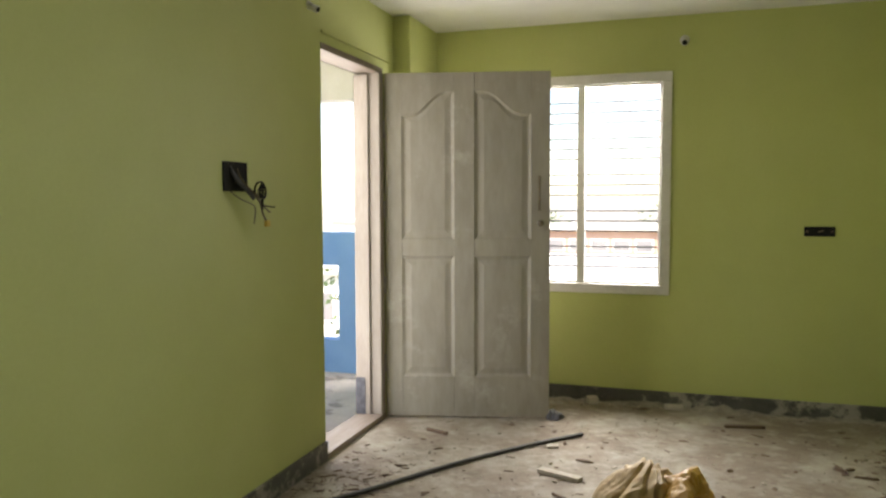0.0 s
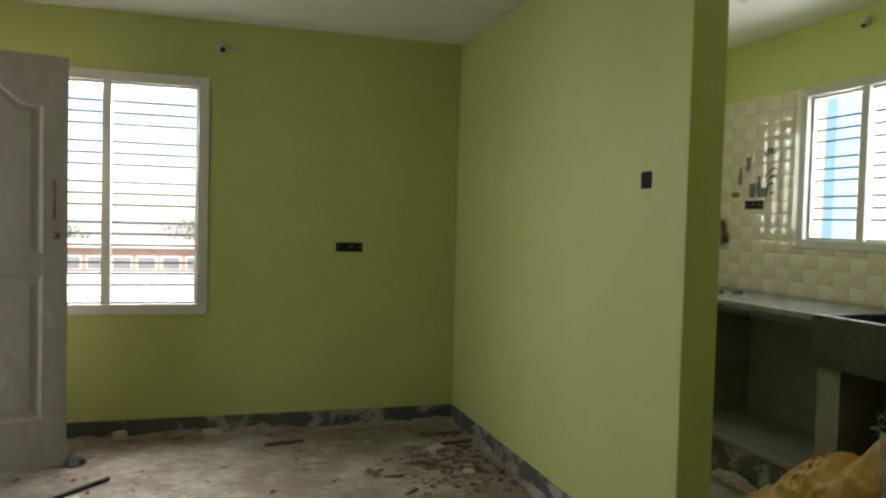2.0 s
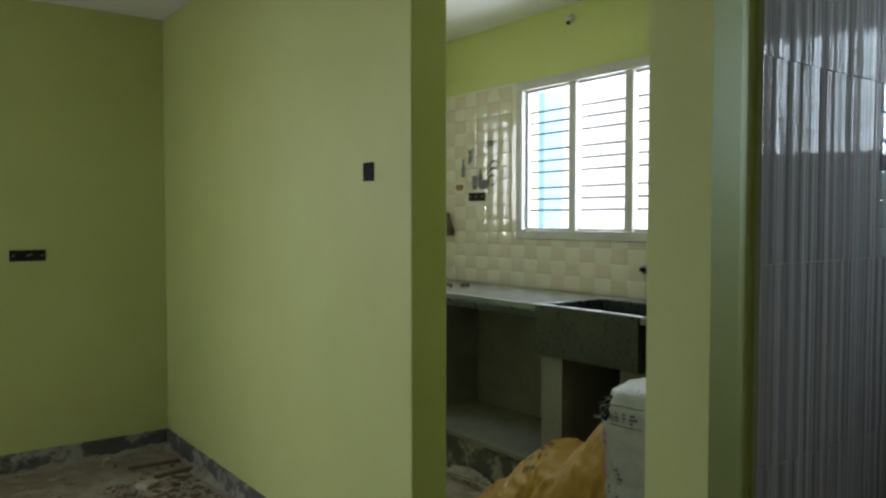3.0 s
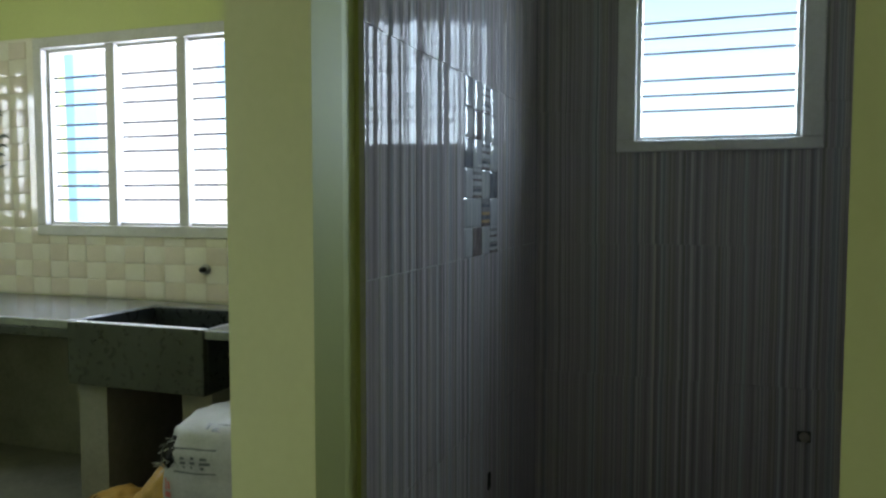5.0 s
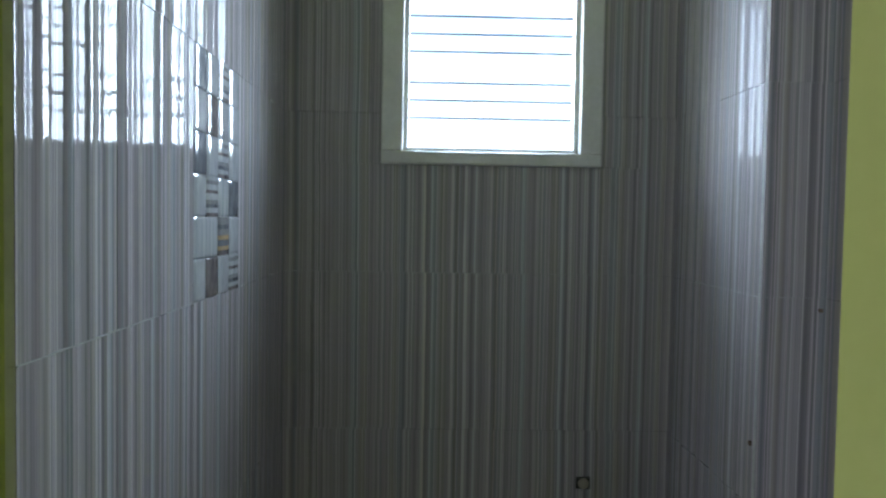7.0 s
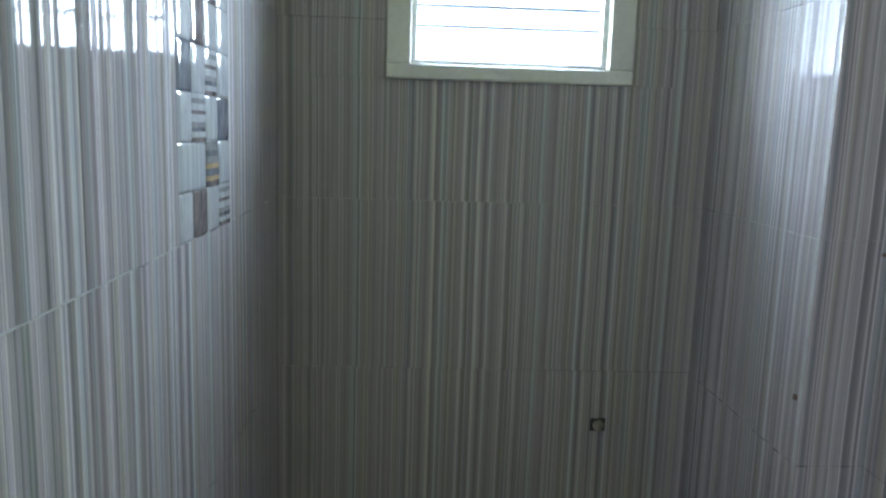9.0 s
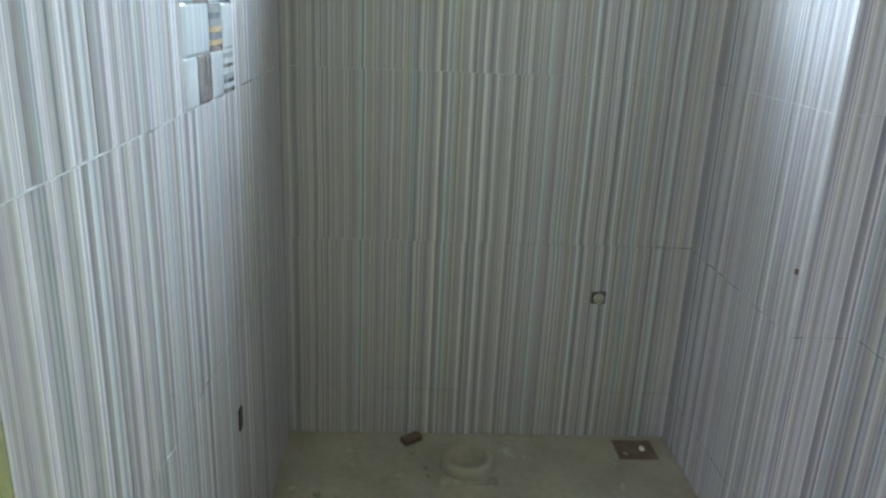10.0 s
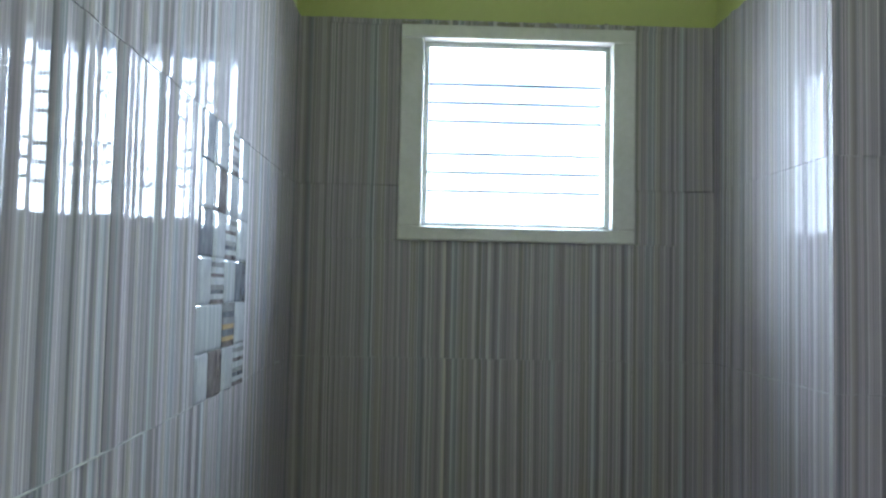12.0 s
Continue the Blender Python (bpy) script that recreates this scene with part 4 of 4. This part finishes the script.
for k in range(41):
    y = -4.385 + 0.61 * k / 40
    z = 2.064 + 0.012 * noise.noise(Vector((k * 0.3, 2, 0))) + 0.006 * noise.noise(Vector((k * 0.9, 5, 0)))
    rim.append((bm.verts.new((BX - 0.013, y, 2.052)), bm.verts.new((BX - 0.012, y, z + 0.008)), bm.verts.new((BX - 0.001, y, z + 0.010))))
for p, q in zip(rim, rim[1:]):
    bm.faces.new((p[0], q[0], q[1], p[1]))
    bm.faces.new((p[1], q[1], q[2], p[2]))
tagged(part("mortar", bm, MORTAR), "rough brown plaster edge above the bathroom window", "mortar", "", "stuff")
stub = part("rubble", box(-0.012, 0.02, -0.03, 0.03, 0, 0.02, bevel=0.006), DARK_CHIP)
stub.matrix_basis = pose(4.63, -3.86, BZ, 0, 0, 35)
tagged(stub, "dark scrap beside the bathroom wall", "rubble", "loose rubble")
scatter_floor = random.Random(8)
bm = bmesh.new()
for _ in range(90):
    s = scatter_floor.uniform(0.003, 0.010)
    lump(bm, (scatter_floor.uniform(3.6, 4.66), scatter_floor.uniform(-4.55, -3.55), BZ + s * 0.3), (s * 1.3, s, s * 0.6), scatter_floor.random() * 30, 0.3, 1.0, 1)
tagged(part("bathroom_crumbs", bm, CHIP), "pale crumbs on the bathroom floor", "debris", "", "stuff")


# ---- outside the windows ----
def house(label, at, size, wall, storeys, bays, turn=0.0):
    w, d, h = size
    o = thing("house", label, "house")
    part("wall", box(-w / 2, w / 2, 0, d, 0, h), wall, o)
    part("roof", box(-w / 2 - 0.3, w / 2 + 0.3, -0.3, d + 0.3, h, h + 0.25), HOUSE_PALE, o)
    for j in range(storeys):
        for i in range(bays):
            x = -w / 2 + w * (i + 0.5) / bays
            z = h * (j + 0.35) / storeys
            f = part("window", box(x - 0.6, x + 0.6, -0.06, 0.05, z, z + h / storeys * 0.42), HOUSE_PALE, o)
            part("pane", box(x - 0.5, x + 0.5, -0.09, -0.062, z + 0.1, z + h / storeys * 0.42 - 0.1), HOUSE_DARK, f)
    o.matrix_basis = pose(*at, 0, 0, turn)
    return o


house("distant brick-pink house with a flat roof", (-5, 46, -7.2), (13, 9, 6.3), HOUSE_PINK, 3, 9)
house("distant pale house with a flat roof", (9, 52, -7.2), (12, 9, 5.6), HOUSE_PALE, 2, 5)
house("distant pale house with a flat roof", (-22, 60, -7.2), (16, 10, 6.4), HOUSE_PALE, 2, 6)
house("low pale house with a flat roof across the lane", (-2, 21, -7.2), (22, 9, 5.7), HOUSE_PALE, 2, 7)
pier = part("balcony_pier", box(8.85, 9.2, 2.72, 3.08, -7.2, 6.5, bevel=0.01), PALE_BLUE)
tagged(pier, "tall blue painted pier of the next house", "pier")
pier = part("house_wall", box(8.9, 12.0, 3.1, 3.4, -7.2, 6.5, bevel=0.01), HOUSE_PALE)
tagged(pier, "pale plastered wall of the next house", "wall")


def tree(label, at, height, seed):
    rnd = random.Random(seed)
    o = thing("tree", label, "tree", at=at)
    bm = bmesh.new()
    add_rod(bm, (0, 0, 0), (0.1, 0.1, height * 0.6), 0.16, 10, 0.08)
    tips = []
    for k in range(9):
        a = rnd.uniform(0, 6.28)
        p = Vector((0.08, 0.08, height * rnd.uniform(0.35, 0.6)))
        q = p + Vector((math.cos(a), math.sin(a), rnd.uniform(0.5, 1.3))) * height * rnd.uniform(0.15, 0.28)
        add_rod(bm, p, q, 0.06, 6, 0.02)
        tips.append(q)
    part("trunk", bm, BARK, o)
    bm = bmesh.new()
    for q in tips:
        for _ in range(140):
            p = q + Vector((rnd.gauss(0, 1), rnd.gauss(0, 1), rnd.gauss(0, 0.8))) * height * 0.09
            n = Vector((rnd.gauss(0, 1), rnd.gauss(0, 1), rnd.gauss(0, 1))).normalized()
            u = n.orthogonal().normalized() * rnd.uniform(0.08, 0.16)
            w = n.cross(u).normalized() * rnd.uniform(0.05, 0.09)
            bm.faces.new([bm.verts.new(p + c) for c in (-u, w, u, -w)])
    part("crown", bm, LEAF, o)
    return o


tree("leafy green tree beyond the balcony", (-5.5, 15.5, -7.2), 7.6, 3)
for x, y, h, seed in ((4.5, 64, 9.6, 5), (-12, 66, 9.2, 8), (0.5, 72, 9.4, 13)):
    tree("leafy green tree across the road", (x, y, -7.2), h, seed)


# ---- kitchen tiles ----
def shared(name, bm, material, smooth=False):
    return mesh_of(name, bm, material, smooth)


def pillow(w, h, t):
    bm = box(0, w, -t, 0, 0, h)
    top = [e for e in bm.edges if all(v.co.y < -t * 0.5 for v in e.verts)]
    bmesh.ops.bevel(bm, geom=top, offset=0.004, segments=3, affect="EDGES", profile=0.55)
    return bm


splashback = thing("splashback", "cream and beige chequered kitchen wall tiles", "wall tiles", kind="structure")
part("tile_bed", box(KX - 0.005, KX - 0.001, -3.34, -2.42, CT, 2.066), CREAM, splashback)
part("tile_bed", box(KX - 0.005, KX - 0.001, -2.42, -1.22, CT, 1.228), CREAM, splashback)
part("tile_bed", box(KX - 0.005, KX - 0.001, -1.22, -0.001, CT, 2.066), CREAM, splashback)
TW, TH = 0.1045, 0.0752
cream = shared("tile", pillow(TW - 0.0006, TH - 0.0006, 0.0035), CREAM, True)
beige = shared("tile", pillow(TW - 0.0006, TH - 0.0006, 0.0034), BEIGE, True)
rows = int((2.066 - CT) / TH)
for i in range(3, 24):
    for j in range(rows + 1):
        y, z = -0.02 - i * TW, CT + 0.004 + j * TH
        if z + TH > 2.075:
            continue
        if y - TW < -1.225 + 0.0 and y > -2.42 and z + TH > 1.232:
            continue
        if -1.0 < y - TW / 2 < -0.76 and 1.385 < z + TH / 2 < 1.475 and -0.95 < y - TW / 2 < -0.79:
            continue
        ob = new("tile", cream if (i + j) % 2 else beige)
        ob.parent = splashback
        ob.matrix_basis = pose(KX - 0.005, y, z, 0, 0, -90)

# printed motif on the tiles: a still life of bottle, jug, bowl and leaves
motif = thing("tile_print", "brown and grey printed still life of bottles and leaves", "tile picture")


layer = [0.0]


def silhouette(name, pts, dy, dz, s, material=TILE_GREY):
    bm = bmesh.new()
    layer[0] += 0.0003
    outline_panel(bm, [(x * s, z * s) for x, z in pts], -0.0015, 0.0)
    ob = part(name, bm, material, motif)
    ob.matrix_basis = pose(KX - 0.0115 - layer[0], dy, dz, 0, 0, -90)


bottle = [(-0.3, 0), (0.3, 0), (0.32, 1.0), (0.12, 1.5), (0.12, 2.0), (-0.12, 2.0), (-0.12, 1.5), (-0.32, 1.0)]
cup = [(-0.6, 0), (0.6, 0), (0.8, 0.9), (-0.8, 0.9)]
bowl = [(-0.5, 0), (0.5, 0), (1.0, 0.5), (0.6, 0.8), (-0.6, 0.8), (-1.0, 0.5)]
leaf = [(0, 0), (0.5, 0.3), (1.2, 0.35), (0.6, 0.1)]
silhouette("bottle", bottle, -0.735, 1.555, 0.055, TILE_BLUE)
silhouette("bowl", bowl, -0.70, 1.475, 0.045, PRINT_BROWN)
silhouette("cup", cup, -0.93, 1.475, 0.060)
silhouette("jug", bottle, -0.90, 1.49, 0.055)
silhouette("box", [(-0.3, 0), (0.3, 0), (0.3, 1.2), (-0.3, 1.2)], -0.845, 1.475, 0.07)
silhouette("leaf", leaf, -0.985, 1.49, 0.050)
silhouette("leaf", [(-x, z) for x, z in leaf][::-1], -0.985, 1.72, 0.045)
silhouette("bowl", bowl, -0.99, 1.735, 0.03)


def frond(dy, dz, length, bend, n=9):
    """A drooping printed leaf blade, as a tapered curved strip."""
    mid = [(length * k / n, bend * math.sin(math.pi * 0.75 * k / n)) for k in range(n + 1)]
    wide = [0.007 * math.sin(math.pi * (k + 0.4) / (n + 0.8)) for k in range(n + 1)]
    silhouette("leaf", [(x, z - w) for (x, z), w in zip(mid, wide)] + [(x, z + w) for (x, z), w in zip(mid, wide)][::-1], dy, dz, 1.0)


for k in range(3):
    frond(-0.960, 1.525 + 0.03 * k, 0.075 + 0.015 * k, 0.030 + 0.012 * k)
frond(-0.955, 1.71, 0.075, 0.025)
silhouette("leaf", [(0, 0), (0.4, 0.5), (0.35, 1.3), (0.7, 1.9), (0.1, 1.5), (-0.35, 1.9), (-0.1, 1.1), (-0.3, 0.4)], -0.80, 1.625, 0.055, TILE_BLUE)


# ---- bathroom tiles ----
BATH_ROWS = (BZ, 0.32, 0.76, 1.20, 1.64, 2.076)
TT = 0.011


def cut(rect, hole):
    """A rectangle (u0, u1, z0, z1) less a hole, as rectangles."""
    u0, u1, z0, z1 = rect
    if not hole or u1 <= hole[0] or u0 >= hole[1] or z1 <= hole[2] or z0 >= hole[3]:
        return [rect]
    out = []
    a, b = max(z0, hole[2]), min(z1, hole[3])
    if z0 < a:
        out.append((u0, u1, z0, a))
    if b < z1:
        out.append((u0, u1, b, z1))
    if u0 < hole[0]:
        out.append((u0, hole[0], a, b))
    if u1 > hole[1]:
        out.append((hole[1], u1, a, b))
    return out


def rib(u, seed):
    """The wavy upright relief of the glazed tiles: broad waves with narrow ribs on them."""
    h = 0.0047 * noise.noise(Vector((u * 34, seed, 0.5))) + 0.0006 * noise.noise(Vector((u * 90, seed, 4.5)))
    return max(-0.0024, min(0.0040, h))


def ribbed_tile(u0, u1, z0, z1, to_point, seed, shift):
    """A tile with upright ribs: u along the wall, z up, the third coordinate out of the wall."""
    n = max(3, int((u1 - u0) / 0.0014))
    bm = bmesh.new()
    us = [u0 + (u1 - u0) * k / n for k in range(n + 1)]
    deep = [TT + 0.0010 + rib(u + shift, seed) for u in us]
    front = [(bm.verts.new(to_point(u, z0, d)), bm.verts.new(to_point(u, z1, d))) for u, d in zip(us, deep)]
    for p, q in zip(front, front[1:]):
        bm.faces.new((p[0], q[0], q[1], p[1])).smooth = True
    for z in (z0, z1):
        edge = [(bm.verts.new(to_point(u, z, d)), bm.verts.new(to_point(u, z, 0.001))) for u, d in zip(us, deep)]
        for p, q in zip(edge, edge[1:]):
            bm.faces.new((p[0], q[0], q[1], p[1]))
    for u, d in ((us[0], deep[0]), (us[-1], deep[-1])):
        bm.faces.new([bm.verts.new(to_point(u, z, t)) for z, t in ((z0, d), (z1, d), (z1, 0.001), (z0, 0.001))])
    bmesh.ops.recalc_face_normals(bm, faces=bm.faces[:])
    out = Vector(to_point(0, 0, 1)) - Vector(to_point(0, 0, 0))
    for f in bm.faces:
        if f.smooth and f.normal.dot(out) < 0:
            f.normal_flip()
    return bm


def tiled_wall(name, label, columns, to_point, hole=None, skip=None, bed=None):
    w = thing(name, label, "wall tiles", kind="structure")
    for u0, u1 in zip(columns, columns[1:]):
        for z0, z1 in zip(BATH_ROWS, BATH_ROWS[1:]):
            if skip and skip[0] - 0.01 < (u0 + u1) / 2 < skip[1] + 0.01 and skip[2] < (z0 + z1) / 2 < skip[3]:
                continue
            for r in cut((u0, u1, z0, z1), hole):
                if r[1] - r[0] < 0.004 or r[3] - r[2] < 0.004:
                    continue
                part("tile", ribbed_tile(r[0] + 0.0004, r[1] - 0.0004, r[2] + 0.0007, r[3] - 0.0007, to_point, columns[0] % 3.0 + 1.37, (z0 * 0.037) % 0.012), STRIPES, w)
    a, b = to_point(columns[0], BATH_ROWS[0], 0), to_point(columns[-1], hole[2] if hole else BATH_ROWS[-1] - 0.002, TT - 0.0018)
    part("tile_bed", box(min(a[0], b[0]), max(a[0], b[0]), min(a[1], b[1]), max(a[1], b[1]), a[2], b[2]), bed or GREY_GROUT, w)
    return w


left_cols = (3.315, 3.555, 3.860, 4.165, 4.470, BX)
tiled_wall("tiles_bathroom_north", "grey striped glazed wall tiles with a mosaic column", left_cols, lambda u, z, t: (u, BY - t, z), None, (3.86, 4.165, 1.20, 1.64), GROUT)
back_cols = (-4.605, -4.50, -4.195, -3.89, -3.585, BY - TT)
tiled_wall("tiles_bathroom_east", "grey striped glazed wall tiles under the window", back_cols, lambda u, z, t: (BX - t, u, z), (-4.385, -3.775, 1.5, 2.06))
tiled_wall("tiles_bathroom_duct", "grey striped glazed wall tiles on the duct", (4.125, 4.40, BX - TT), lambda u, z, t: (u, -4.605 + t, z))
tiled_wall("tiles_bathroom_duct_end", "grey striped glazed wall tiles on the duct end", (-4.741, -4.605 + TT), lambda u, z, t: (4.125 - t, u, z))
tiled_wall("tiles_bathroom_south", "grey striped glazed wall tiles", (3.29, 3.515, 3.82, 4.125 - TT), lambda u, z, t: (u, -4.741 + t, z))

tiled_wall("tiles_bathroom_front", "grey striped glazed wall tiles beside the doorway", (-4.73, -4.6, -4.33), lambda u, z, t: (3.29 + t, u, z))

for x0, x1, y0, y1, z in ((3.315, 4.20, BY - TT - 0.0012, BY - 0.004, 1.20), (4.125, 4.60, -4.601, -4.605 + TT + 0.0012, 1.20), (4.125, 4.66, -4.601, -4.605 + TT + 0.0012, 0.76)):
    structure("trim", box(x0, x1, y0, y1, z - 0.0009, z + 0.0005), GREY_GROUT, "pale grout smeared along the tile joint", "grout")

mosaic = thing("mosaic", "column of pale and dark stone mosaic tiles", "mosaic", kind="structure")
part("tile_bed", box(3.8605, 4.1645, BY - TT + 0.004, BY, 1.2005, 1.6395), SLATE, mosaic)


def pillow_piece(x0, x1, y1, z0, z1, proud, round_x=0.016, round_z=0.005):
    """A mosaic piece with a rounded face, flat at its back against y1."""
    def fall(d, r):
        k = max(0.0, 1 - d / r)
        return 1 - k * k
    xs = sorted({x0 + (x1 - x0) * k / 14 for k in range(15)})
    zs = [z0, z0 + 0.0012, z0 + 0.003, z0 + 0.005, z1 - 0.005, z1 - 0.003, z1 - 0.0012, z1] if z1 - z0 > 0.012 else [z0, (z0 + z1) / 2, z1]
    bm = bmesh.new()
    grid = [[bm.verts.new((x, y1 - proud + 0.0032 * (1 - fall(min(x - x0, x1 - x), round_x)) + (0.0014 if round_z > 0.002 else 0.0) * (1 - fall(min(z - z0, z1 - z), round_z)), z)) for z in zs] for x in xs]
    for p, q in zip(grid, grid[1:]):
        for k in range(len(zs) - 1):
            bm.faces.new((p[k], q[k], q[k + 1], p[k + 1]))
    for f in bm.faces:
        f.smooth = True
    rim = [p[0] for p in grid] + grid[-1][1:] + [p[-1] for p in grid[::-1]][1:] + grid[0][::-1][1:-1]
    a = [bm.verts.new(v.co) for v in rim]
    b = [bm.verts.new((v.co.x, y1, v.co.z)) for v in rim]
    for k in range(len(rim)):
        m = (k + 1) % len(rim)
        bm.faces.new((a[m], a[k], b[k], b[m]))
    return bm


# rows from the bottom up: pale, dark, brown-dark, striped, striped with ochre, faintly striped, and one double piece
pattern = ("wbws", "W.ow", "wsfd", "dwsw", "wbww", "dwsw")
pick = random.Random(21)
cw, ch = 0.305 / 4, 0.44 / 6
for j, row in enumerate(pattern):
    for i, c in enumerate(row):
        if c == ".":
            continue
        x0, z0 = 3.86 + i * cw, 1.20 + j * ch
        x1 = x0 + cw * (2 if c == "W" else 1)
        y1, proud = BY - TT + 0.004, 0.0075 + pick.uniform(0, 0.0012)
        if c in "so":
            cuts, tones = (0, 0.10, 0.22, 0.31, 0.42, 0.58, 0.66, 0.80, 0.90, 1), (BROWN_STONE, MARBLE, SLATE, MID_STONE, MARBLE, BROWN_STONE, MARBLE, MID_STONE, MARBLE)
            if c == "o":
                cuts, tones = (0, 0.13, 0.24, 0.40, 0.52, 0.68, 0.80, 1), (BROWN_STONE, OCHRE, SLATE, OCHRE, MID_STONE, SLATE, MID_STONE)
            for k, tone in enumerate(tones):
                part("mosaic_strip", pillow_piece(x0 + 0.0006, x1 - 0.0006, y1, z0 + ch * cuts[k] + 0.0001, z0 + ch * cuts[k + 1] - 0.0001, proud, 0.016, 0.0009), tone, mosaic)
        else:
            tone = {"w": MARBLE, "W": VEINED, "f": VEINED, "d": SLATE, "b": BROWN_STONE}[c]
            part("mosaic_tile", pillow_piece(x0 + 0.0006, x1 - 0.0006, y1, z0 + 0.0006, z0 + ch - 0.0006, proud), tone, mosaic)
